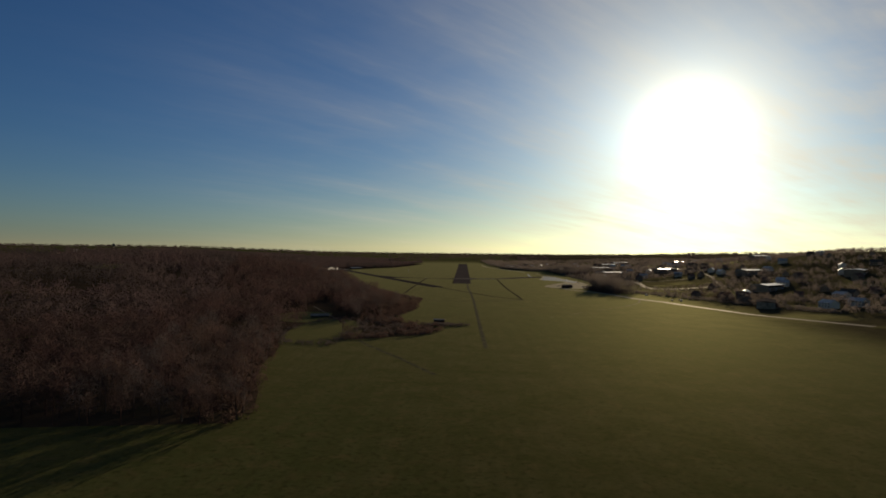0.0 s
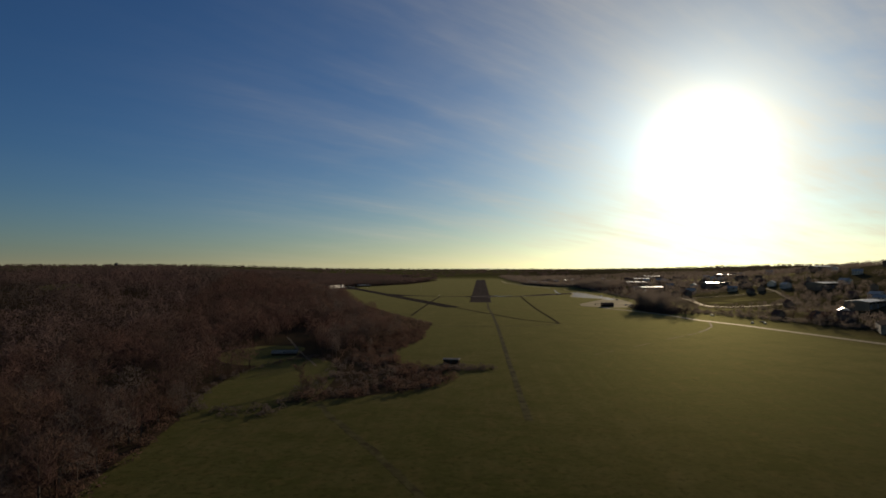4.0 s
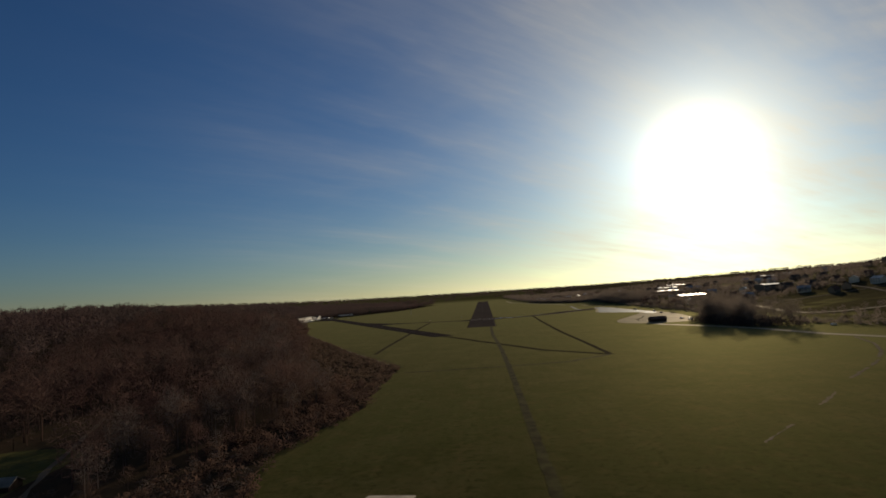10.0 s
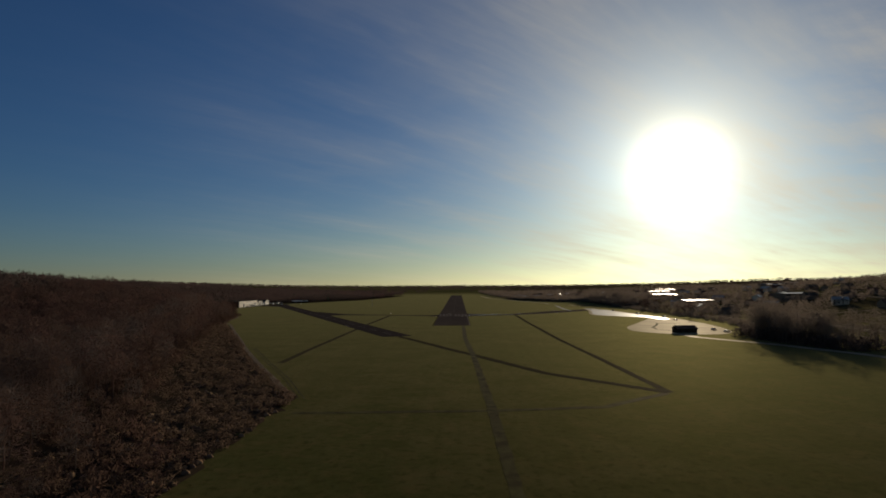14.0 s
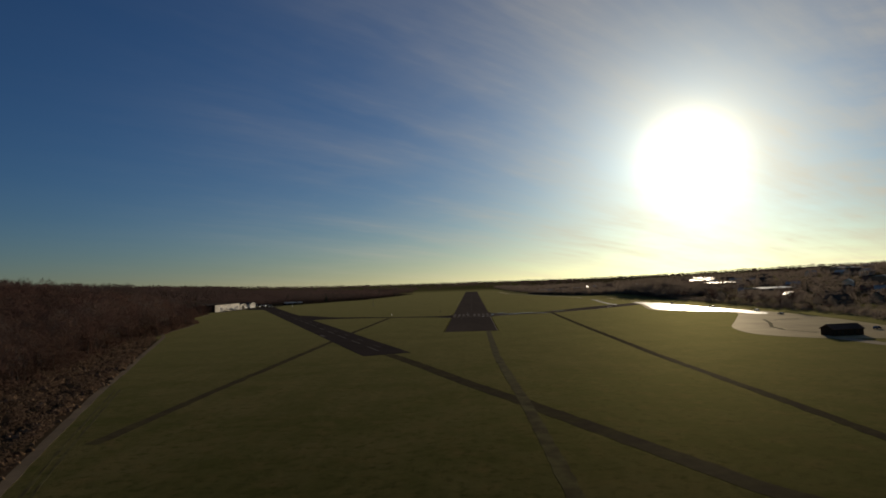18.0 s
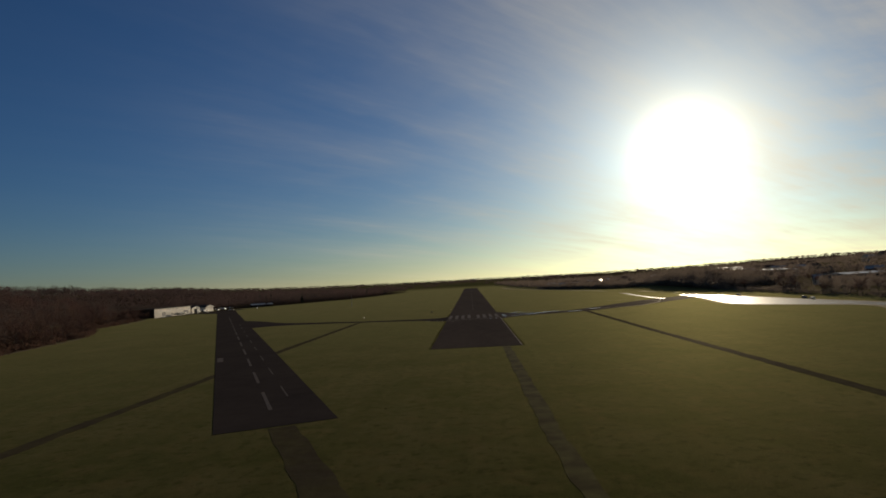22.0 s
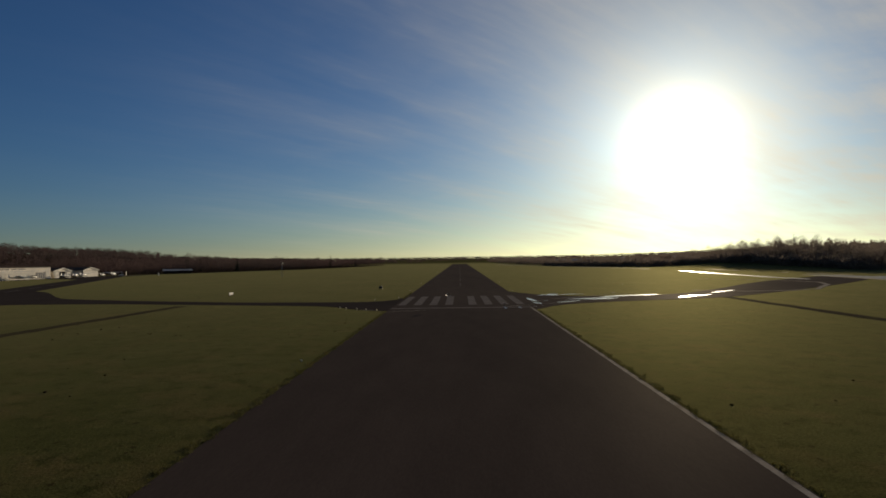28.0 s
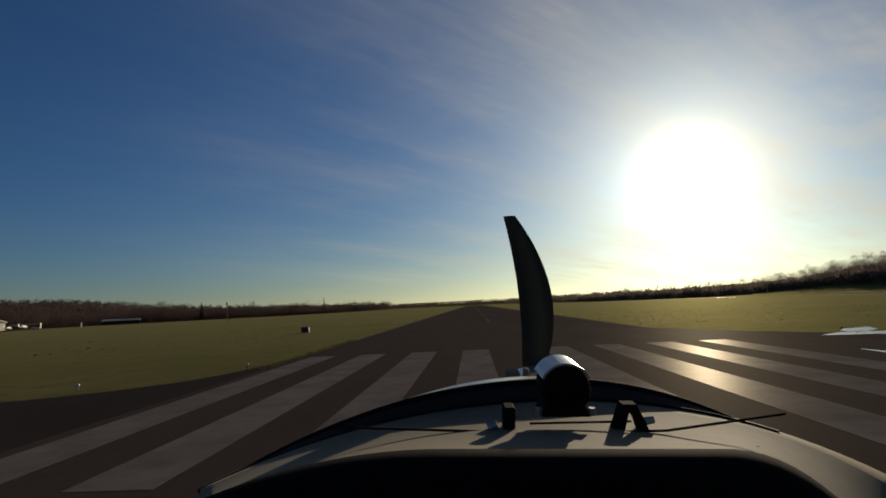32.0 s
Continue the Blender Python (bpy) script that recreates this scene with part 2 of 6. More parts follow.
    return made


M_GRASS = ground_material()
M_RUNWAY = material("runway_asphalt", (0.066, 0.05, 0.042), 0.95, 0, 0.0, 0.26, (0.35, 9.0), 0.35, (0.05, 0.038, 0.033), 0.03, coords="World", stretch=(1, 0.25, 1), sheen=0.02, sheen_rough=0.6)
M_STRIP = material("old_asphalt", (0.044, 0.035, 0.031), 0.95, 0, 0.0, 0.25, (0.3, 8.0), 0.35, (0.036, 0.029, 0.027), 0.05, coords="World", sheen=0.012)
M_TRACK = material("dark_track", (0.056, 0.045, 0.028), 0.95, 0, 0.0, 0.4, (0.5, 5.0), 0.4, (0.068, 0.057, 0.028), 0.16, coords="World", sheen=0.012)
M_WORN = material("worn_turf", (0.044, 0.036, 0.016), 0.95, 0, 0.0, 0.45, (0.5, 5.0), 0.4, (0.088, 0.08, 0.03), 0.22, coords="World", sheen=0.06, sheen_rough=0.72)
M_CONCRETE = material("apron_concrete", (0.38, 0.305, 0.165), 0.95, 0, 0.0, 0.22, (0.25, 6.0), 0.2, (0.27, 0.21, 0.115), 0.04, coords="World", sheen=0.1)
M_LANE = material("pale_lane", (0.24, 0.195, 0.14), 0.95, 0, 0.0, 0.25, (0.4, 7.0), 0.3, (0.18, 0.145, 0.105), 0.08, coords="World", sheen=0.14)
M_DAMP = material("damp_concrete", (0.19, 0.155, 0.11), 0.42, 0, 0.03, 0.22, (0.25, 6.0), 0.2, (0.13, 0.105, 0.08), 0.04, coords="World", gloss_vary=0.4)
M_DULL_LANE = material("brown_lane", (0.16, 0.122, 0.084), 0.95, 0, 0.0, 0.25, (0.4, 7.0), 0.3, (0.12, 0.092, 0.064), 0.08, coords="World", sheen=0.05)
M_PAINT = material("worn_white_paint", (0.17, 0.145, 0.128), 0.95, 0, 0.0, 0.3, (0.9, 14.0), 0.2, (0.12, 0.1, 0.09), 0.35, coords="World", sheen=0.03, sheen_rough=0.4)
M_PAINT_OLD = material("faded_white_paint", (0.12, 0.098, 0.083), 0.95, 0, 0.0, 0.35, (0.9, 14.0), 0.2, (0.1, 0.09, 0.09), 0.5, coords="World", sheen=0.012)
M_WET = material("standing_water", (0.06, 0.052, 0.044), 0.26, 0, 0.45, 0.15, (0.8, 6.0), 0.03, coords="World", gloss_vary=0.2)
M_BARK = material("bark", (0.075, 0.058, 0.045), 0.9, 0, 0.2, 0.3, (1.5, 14.0), 0.5)
M_TWIG = material("bare_twigs", (0.1, 0.058, 0.05), 0.9, 0, 0.0, 0.25, (0.3, 3.0), 0.2, (0.067, 0.049, 0.042), 0.05, island=0.2, thin=0.45)
M_TWIG_RUST = material("rusty_twigs", (0.1, 0.06, 0.046), 0.9, 0, 0.0, 0.25, (0.3, 3.0), 0.2, (0.075, 0.05, 0.04), 0.05, island=0.2, thin=0.45)
M_TWIG_GREY = material("grey_twigs", (0.1, 0.078, 0.07), 0.9, 0, 0.0, 0.25, (0.3, 3.0), 0.2, (0.07, 0.056, 0.052), 0.05, island=0.2, thin=0.45)
# east-side twigs: colour lifted to stand in for glare towards the sun
M_TWIG_GLARE = material("glare_lifted_twigs", (0.2, 0.16, 0.13), 0.9, 0, 0.0, 0.25, (0.3, 3.0), 0.2, (0.16, 0.13, 0.105), 0.05, island=0.12, thin=0.5)
# far wood's twig colour raised a little in place of distance haze
M_WOOD_FAR = material("far_woodland", (0.112, 0.074, 0.069), 0.95, 0, 0.0, 0.35, (0.02, 0.4), 0.2, (0.07, 0.056, 0.05), 0.006, island=0.2, coords="World", thin=0.45)
# hillside trees: haze and sun glare put into a lighter twig colour
M_WOOD_FAR_GLARE = material("far_woodland_glare", (0.205, 0.162, 0.132), 0.95, 0, 0.0, 0.35, (0.02, 0.4), 0.2, (0.165, 0.13, 0.108), 0.006, island=0.12, coords="World", thin=0.45)
M_FIR = material("evergreen_needles", (0.03, 0.04, 0.022), 0.9, 0, 0.2, 0.3, (0.5, 6.0), 0.3, (0.022, 0.03, 0.018), 0.2, island=0.4)
M_LITTER = material("leaf_litter", (0.06, 0.04, 0.026), 0.95, 0, 0.0, 0.4, (0.5, 3.0), 0.6, (0.045, 0.036, 0.022), 0.05, coords="World")
M_SCRUB = material("dry_scrub", (0.15, 0.1, 0.072), 0.92, 0, 0.0, 0.3, (0.5, 5.0), 0.3, (0.13, 0.09, 0.065), 0.1, island=0.8, thin=0.45)
M_BRASH = material("pale_brash", (0.27, 0.175, 0.105), 0.95, 0, 0.0, 0.35, (1.5, 9.0), 0.6, (0.15, 0.1, 0.066), 0.4, island=0.9, coords="World")
M_SHEET = material("white_sheet_metal", (0.72, 0.65, 0.53), 0.7, 0, 0.1, 0.08, (0.4, 5.0), 0.05, (0.58, 0.53, 0.46), 0.1)
M_CREAM = material("cream_door_panel", (0.66, 0.61, 0.51), 0.75, 0, 0.2, 0.1, (0.4, 5.0), 0.05, (0.56, 0.53, 0.47), 0.1)
M_ROOF = material("dark_sheet_roof", (0.1, 0.082, 0.07), 0.7, 0, 0.0, 0.15, (0.4, 4.0), 0.1)
M_ROOF_GLOSS = material("pale_metal_roof", (0.42, 0.4, 0.36), 0.45, 0.3, 0.5, 0.12, (0.2, 3.0), 0.05)
M_TILE = material("brown_roof_tile", (0.19, 0.105, 0.075), 0.85, 0, 0.0, 0.25, (0.5, 5.0), 0.4, (0.1, 0.065, 0.055), 0.1, island=0.2)
M_PLASTER = material("pale_plaster", (0.3, 0.23, 0.16), 0.9, 0, 0.0, 0.1, (0.4, 6.0), 0.1, (0.25, 0.19, 0.14), 0.15, island=0.2)
M_TIMBER = material("dark_timber", (0.075, 0.05, 0.034), 0.9, 0, 0.0, 0.3, (0.6, 7.0), 0.3, (0.04, 0.03, 0.022), 0.3, stretch=(3, 3, 0.4))
M_WEATHERED = material("weathered_roof_sheet", (0.34, 0.29, 0.23), 0.8, 0, 0.1, 0.3, (0.6, 7.0), 0.2, (0.16, 0.13, 0.1), 0.3)
M_EARTH = material("molehill_earth", (0.04, 0.029, 0.018), 0.95, 0, 0.0, 0.35, (2.0, 14.0), 0.4, (0.03, 0.022, 0.014), 0.6, island=0.5, coords="World")
M_GLASS = material("dark_window_glass", (0.03, 0.03, 0.03), 0.1, 0, 0.35, 0.05, (0.5, 4.0), 0.0)
M_STEEL = material("galvanised_steel", (0.32, 0.32, 0.33), 0.45, 0.7, 0.5, 0.12, (1.0, 10.0), 0.05)
M_DARK = material("dark_painted_metal", (0.028, 0.027, 0.028), 0.5, 0, 0.4, 0.15, (1.0, 9.0), 0.08)
M_GEL = material("white_gelcoat", (0.9, 0.84, 0.72), 0.45, 0, 0.5, 0.04, (0.5, 6.0), 0.0)
M_RUBBER = material("rubber", (0.02, 0.02, 0.02), 0.8, 0, 0.3, 0.15, (2.0, 20.0), 0.1)
M_LAMP = material("lamp_housing", (0.6, 0.59, 0.55), 0.35, 0, 0.5, 0.1, (2.0, 20.0), 0.05)
M_BOARD = material("white_board", (0.78, 0.72, 0.6), 0.55, 0, 0.4, 0.08, (1.0, 8.0), 0.05)
M_PLATE = material("pale_plastic", (0.72, 0.66, 0.54), 0.6, 0, 0.3, 0.08, (2.0, 20.0), 0.05, thin=0.5)
M_DISC = material("white_enamel", (0.85, 0.82, 0.74), 0.5, 0, 0.3, 0.08, (2.0, 20.0), 0.05, sheen=0.2)
M_LINE = material("damp_white_paint", (0.34, 0.3, 0.25), 0.9, 0, 0.0, 0.3, (0.9, 14.0), 0.2, (0.17, 0.14, 0.11), 0.4, coords="World", sheen=0.035)
M_BLUE = material("blue_car_paint", (0.05, 0.08, 0.16), 0.25, 0.2, 0.5, 0.05, (1.0, 8.0), 0.0)
M_GREY = material("grey_car_paint", (0.22, 0.22, 0.23), 0.25, 0.3, 0.5, 0.05, (1.0, 8.0), 0.0)
M_TUFT = material("grass_blades", (0.1, 0.1, 0.03), 0.9, 0, 0.15, 0.2, (0.4, 4.0), 0.1, (0.12, 0.1, 0.04), 0.2, island=0.6, coords="World", thin=0.45)


# ---------------------------------------------------------------- mesh helpers
def smooth(value):
    value = min(max(value, 0.0), 1.0)
    return value * value * (3 - 2 * value)


def ground_z(x, y):
    """The height of the land: a level airfield between a wooded rise and a hillside town, and low hills all round."""
    far = math.hypot(x, y)
    z = 42.0 * smooth((x - 215) / 680) * (1 - 0.6 * smooth((y - 250) / 900)) * (1 - smooth((far - 1500) / 1500))
    z += 11.0 * math.exp(-((x - 258) / 72) ** 2 - ((y - 320) / 90) ** 2) * smooth((x - 145) / 80)
    z += 24.0 * math.exp(-((x - 760) / 260) ** 2 - ((y + 40) / 330) ** 2) * smooth((x - 260) / 200)
    z += (28.5 + 3.5 * smooth((y - 60) / 300)) * smooth((-x - 235 - 125 * smooth((y - 60) / 130)) / 290) * (1 - 0.25 * smooth((y - 350) / 500)) * (1 - 0.8 * smooth((y - 930) / 160)) * (1 - smooth((far - 1600) / 1400))
    north = smooth((y / max(far, 1) - 0.82) / 0.18)
    z += smooth((far - 1400) / 1900) * (46 - 34 * north)
    if far > 1000:
        z += 3.0 * noise.noise((x * 0.004, y * 0.004, 0)) * smooth((far - 1000) / 500) * (1 - 0.7 * north)
    return z


def mesh_from(name, verts, faces, mat, flat=True):
    me = bpy.data.meshes.new(name)
    me.from_pydata([tuple(v) for v in verts], [], faces)
    me.materials.append(mat)
    if not flat:
        me.shade_smooth()
    return me


def mesh_tris(name, verts, tris, mat):
    """A mesh of many triangles from two arrays."""
    verts, tris = np.asarray(verts, np.float32), np.asarray(tris, np.int32)
    me = bpy.data.meshes.new(name)
    me.vertices.add(len(verts))
    me.vertices.foreach_set("co", verts.ravel())
    me.loops.add(tris.size)
    me.loops.foreach_set("vertex_index", tris.ravel())
    me.polygons.add(len(tris))
    me.polygons.foreach_set("loop_start", np.arange(0, tris.size, 3, dtype=np.int32))
    me.update(calc_edges=True)
    me.materials.append(mat)
    return me


class Shape:
    """Collects boxes, tubes and prisms into one mesh."""

    def __init__(self):
        self.v, self.f = [], []

    def put(self, verts, faces):
        at = len(self.v)
        self.v += [tuple(p) for p in verts]
        self.f += [tuple(i + at for i in face) for face in faces]
        return self

    def box(self, x0, y0, z0, x1, y1, z1, bevel=0.0):
        b = min(bevel, (x1 - x0) / 3, (y1 - y0) / 3, (z1 - z0) / 3)
        if b <= 0:
            return self.put([(x, y, z) for z in (z0, z1) for x, y in ((x0, y0), (x1, y0), (x1, y1), (x0, y1))],
                            [(3, 2, 1, 0), (4, 5, 6, 7), (0, 1, 5, 4), (1, 2, 6, 5), (2, 3, 7, 6), (3, 0, 4, 7)])
        ring = [(x0 + b, y0), (x1 - b, y0), (x1, y0 + b), (x1, y1 - b), (x1 - b, y1), (x0 + b, y1), (x0, y1 - b), (x0, y0 + b)]
        cx, cy = (x0 + x1) / 2, (y0 + y1) / 2
        sx, sy = 1 - 2 * b / (x1 - x0), 1 - 2 * b / (y1 - y0)
        small = [(cx + (x - cx) * sx, cy + (y - cy) * sy) for x, y in ring]
        rows = [[(*p, z0) for p in small], [(*p, z0 + b) for p in ring], [(*p, z1 - b) for p in ring], [(*p, z1) for p in small]]
        return self.loft(rows)

    def loft(self, rows, caps=True):
        n = len(rows[0])
        faces = [(r * n + i, r * n + (i + 1) % n, (r + 1) * n + (i + 1) % n, (r + 1) * n + i) for r in range(len(rows) - 1) for i in range(n)]
        if caps:
            faces += [tuple(range(n))[::-1], tuple(range((len(rows) - 1) * n, len(rows) * n))]
        return self.put([p for row in rows for p in row], faces)

    def tube(self, a, b, r0, r1, n=8, caps=True):
        a, b = Vector(a), Vector(b)
        turn = (b - a).to_track_quat("Z", "Y")
        rows = [[p + turn @ Vector((math.cos(6.2832 * i / n) * r, math.sin(6.2832 * i / n) * r, 0)) for i in range(n)] for p, r in ((a, r0), (b, r1))]
        return self.loft(rows, caps)

    def mesh(self, name, mat, flat=True):
        return mesh_from(name, self.v, self.f, mat, flat)


def part(name, shape, mat, parent, label="", m=None, flat=True):
    """One mesh object under a thing or a part. shape: a Shape or a mesh."""
    ob = new(name, shape.mesh(name, mat, flat) if isinstance(shape, Shape) else shape)
    ob.parent = parent
    if m is not None:
        ob.matrix_basis = m
    return tagged(ob, label)


def thing(name, label, category, m=None, group="", kind=""):
    ob = new(name)
    ob.empty_display_size = 0.3
    if m is not None:
        ob.matrix_basis = m
    return tagged(ob, label, category, group, kind)


def slab(name, outline, top, mat, depth=0.12, parent=None):
    """A flat paved piece with sides, from its outline seen from above (anticlockwise)."""
    n = len(outline)
    verts = [(x, y, top) for x, y in outline] + [(x, y, top - depth) for x, y in outline]
    faces = [tuple(range(n))] + [(i, i + n, (i + 1) % n + n, (i + 1) % n) for i in range(n)]
    ob = new(name, mesh_from(name, verts, faces, mat))
    ob.parent = parent
    return ob


def rounded(outline, times=2):
    """The outline with its corners cut again and again."""
    for _ in range(times):
        cut = []
        for (x0, y0), (x1, y1) in zip(outline, outline[1:] + outline[:1]):
            cut += [(x0 * 0.75 + x1 * 0.25, y0 * 0.75 + y1 * 0.25), (x0 * 0.25 + x1 * 0.75, y0 * 0.25 + y1 * 0.75)]
        outline = cut
    return outline


def ribbon(points, width, wobble=0.0, step=6.0, seed=1):
    """The outline of a lane along points, with slightly uneven edges."""
    rnd = random.Random(seed)
    line = []
    for (x0, y0), (x1, y1) in zip(points, points[1:]):
        count = max(1, int(math.hypot(x1 - x0, y1 - y0) / step))
        line += [(x0 + (x1 - x0) * i / count, y0 + (y1 - y0) * i / count) for i in range(count)]
    line.append(points[-1])
    left, right = [], []
    for i, (x, y) in enumerate(line):
        x0, y0 = line[max(i - 1, 0)]
        x1, y1 = line[min(i + 1, len(line) - 1)]
        d = math.hypot(x1 - x0, y1 - y0)
        nx, ny = -(y1 - y0) / d, (x1 - x0) / d
        a, b = width / 2 + rnd.uniform(-wobble, wobble), width / 2 + rnd.uniform(-wobble, wobble)
        left.append((x + nx * a, y + ny * a))
        right.append((x - nx * b, y - ny * b))
    return left, right


def lane(name, points, width, top, mat, wobble=0.2, seed=1, follow=False, step=6.0):
    left, right = ribbon(points, width, wobble, step, seed)
    n = len(left)
    lift = (lambda x, y: ground_z(x, y)) if follow else (lambda x, y: 0.0)
    rows = [(*left[i], top + lift(*left[i])) for i in range(n)] + [(*right[i], top + lift(*right[i])) for i in range(n)]
    rows += [(*left[i], top - 0.3 + lift(*left[i])) for i in range(n)] + [(*right[i], top - 0.3 + lift(*right[i])) for i in range(n)]
    faces = []
    for i in range(n - 1):
        faces += [(i, i + n, i + 1 + n, i + 1), (i, i + 1, i + 1 + 2 * n, i + 2 * n), (i + n, i + 3 * n, i + 1 + 3 * n, i + 1 + n)]
    return new(name, mesh_from(name, rows, faces, mat))


# ---------------------------------------------------------------- the ground
def build_ground():
    steps = sorted({round(s * v) for v in ([i * 25 for i in range(0, 29)] + [750, 850, 1000, 1150, 1300, 1500, 1700, 1900, 2150, 2400, 2700, 3000, 3400, 3800, 4200, 4600, 5200, 6200]) for s in (-1, 1)})
    n = len(steps)
    verts = [(x, y + 100, ground_z(x, y + 100)) for y in steps for x in steps]
    faces = [(j * n + i, j * n + i + 1, (j + 1) * n + i + 1, (j + 1) * n + i) for j in range(n - 1) for i in range(n - 1)]
    return tagged(new("ground", mesh_from("ground", verts, faces, M_GRASS, False)), "short winter grass of an airfield, worn olive and brown", "ground", kind="structure")


ground = build_ground()

runway = slab("runway", [(-15, -140), (15, -140), (15, 1080), (-15, 1080)], 0.05, M_RUNWAY)
tagged(runway, "dark asphalt runway with worn white markings", "runway", kind="structure")
for side in (-1, 1):
    for i in range(4):
        x0 = side * (1.8 + 3.6 * i) if side > 0 else -(1.8 + 3.6 * i) - 1.8
        slab("threshold_stripe", [(x0, 0), (x0 + 1.8, 0), (x0 + 1.8, 30), (x0, 30)], 0.056, M_PAINT, 0.006, runway)
slab("threshold_bar", [(-15, -9.0), (15, -9.0), (15, -7.2), (-15, -7.2)], 0.056, M_PAINT, 0.006, runway)
# kerb line, east side only: its pale colour includes the sun's glint
slab("edge_line", [(14.55, -139), (14.9, -139), (14.95, -9.1), (14.5, -9.1)], 0.056, M_LINE, 0.006, runway)
for k in range(18):
    slab("centre_dash", [(-0.25, 90 + 54 * k), (0.25, 90 + 54 * k), (0.25, 120 + 54 * k), (-0.25, 120 + 54 * k)], 0.056, M_PAINT_OLD, 0.006, runway)

# the second strip, running off at an angle to the hangars
STRIP_A, STRIP_D = Vector((-33.3, -235.3)), Vector((-0.4046, 0.9145))
STRIP_N = Vector((STRIP_D.y, -STRIP_D.x))


def on_strip(along, across):
    p = STRIP_A + STRIP_D * along + STRIP_N * across
    return (p.x, p.y)


cross_strip = slab("cross_strip", [on_strip(0, -9.8), on_strip(0, 9.8), on_strip(605, 9.8), on_strip(612, -9.8)], 0.045, M_STRIP)
tagged(cross_strip, "narrow old asphalt strip with dashed white centre line", "taxiway", kind="structure")
for k in range(13):
    slab("centre_dash", [on_strip(14 + 34 * k, -0.35), on_strip(14 + 34 * k, 0.35), on_strip(34 + 34 * k, 0.35), on_strip(34 + 34 * k, -0.35)], 0.051, M_PAINT_OLD, 0.006, cross_strip)
for k in range(9):
    slab("side_dash", [on_strip(26 + 34 * k, 4.2), on_strip(26 + 34 * k, 4.5), on_strip(40 + 34 * k, 4.5), on_strip(40 + 34 * k, 4.2)], 0.051, M_PAINT_OLD, 0.006, cross_strip)
slab("strip_number", [on_strip(100, -9.2), on_strip(100, -7.4), on_strip(112, -7.4), on_strip(112, -9.2)], 0.051, M_PAINT_OLD, 0.006, cross_strip)

tracks = (("axis_track", [(9.5, -140), (9.5, -250), (12.5, -335), (14.5, -455), (15.5, -640), (16.5, -750)], 2.6, 0.03),
          ("strip_track", [(-32.5, -236), (-20, -262), (1, -309), (12, -331), (38, -388), (70, -426)], 4.6, 0.024),
          ("east_track", [(66, 20), (65, -120), (65.5, -260), (68, -340), (70, -426)], 2.9, 0.027),
          ("west_track", [(-67, 6), (-69.5, -117), (-70, -200), (-71, -300), (-70.5, -360)], 3.0, 0.027),
          ("south_track", [(-38, -455), (14, -452), (45, -447), (69, -427)], 2.6, 0.021))
for k, (name, points, wide, top) in enumerate(tracks):
    tagged(lane(name, points, wide, top, M_WORN if name in ("axis_track", "south_track") else M_TRACK, 0.24, k + 3, step=3.0), "dark worn track across the airfield grass", "track", kind="structure")

taxi_left = [(-11, 60), (-11, -18), (-14.5, -15), (-16.6, -13), (-22.6, -9.2), (-27.3, -2.8), (-33, 1.6), (-57, 8), (-91, 17), (-117, 19), (-128, 14), (-140, -2), (-178, 96), (-164, 92), (-146, 72), (-134, 56), (-124, 45), (-120, 41), (-99, 31), (-60, 16.5), (-36, 13.2), (-24, 12.2), (-19.2, 15.5), (-16.4, 20), (-15.2, 34)]
tagged(slab("taxiway_west", rounded(taxi_left), 0.038, M_STRIP), "dark asphalt taxiway joining the runway with rounded flares", "taxiway", kind="structure")
taxi_right = [(11, -20), (16, -13), (22, -2), (36, 5), (62, 11), (84, 28), (118, 58), (160, 100), (172, 118), (176, 150), (150, 128), (108, 88), (78, 48), (58, 27), (38, 22), (26, 28), (19, 38), (15.5, 50), (11, 56)]
tagged(slab("taxiway_east", rounded(taxi_right), 0.038, M_RUNWAY), "damp asphalt taxiway with pale lines and puddles", "taxiway", kind="structure")
apron = [(163, 396), (170, 230), (168, 125), (154, 60), (144, 10), (160, -13), (176, -30), (187, -46), (179, -68), (163, -100), (147, -133), (135, -156), (129, -178), (127, -200), (144, -224), (178, -228), (196, -200), (207, -137), (210, -70), (206, -20), (198, 40), (194, 100), (191, 150), (190, 200), (187, 260), (182, 396)]
tagged(slab("apron", rounded(apron), 0.04, M_CONCRETE), "tan concrete apron in low sun", "apron", kind="structure")
damp = [(166, 392), (173, 232), (171, 125), (158, 60), (148, 12), (162, -10), (178, -27), (190, -44), (187, -62), (193, -74), (203, -62), (202, -20), (194, 40), (190, 98), (188, 148), (187, 198), (184, 256), (179, 392)]
tagged(slab("damp_apron", rounded(damp, 3), 0.046, M_DAMP, 0.006), "damp tan concrete shining in low sun", "apron", kind="structure")
tagged(lane("apron_edge_lane", [(143, 112), (142, 140), (146, 200), (156, 303), (150, 380)], 4.0, 0.05, M_DAMP, 0.4, 16, True, 4.0), "pale strip of concrete beside the apron", "lane", kind="structure")
for k, line in enumerate(([(190, -119), (168, -124)], [(171, -117), (163, -140), (151, -166), (149, -182), (155, -198)])):
    tagged(lane("drain_strip", line, 1.7, 0.054, M_WORN, 0.3, 33 + k, step=2.5), "dark turfed drain strip across the concrete", "strip", kind="structure")
tagged(lane("grove_track", [(-60, -732), (-53, -746), (-42, -764), (-31, -782), (-9, -823)], 2.4, 0.018, M_WORN, 0.5, 17, step=2.5), "dark worn track across the airfield grass", "track", kind="structure")
tagged(lane("taxiway_edge_strip", [(70, 46), (82, 36), (94, 37), (106, 44), (124, 68), (131, 84), (130, 98), (119, 118), (104, 126)], 1.5, 0.047, M_LINE, 0.3, 21, step=2.5), "worn pale line round the bend of the taxiway", "lane", kind="structure")
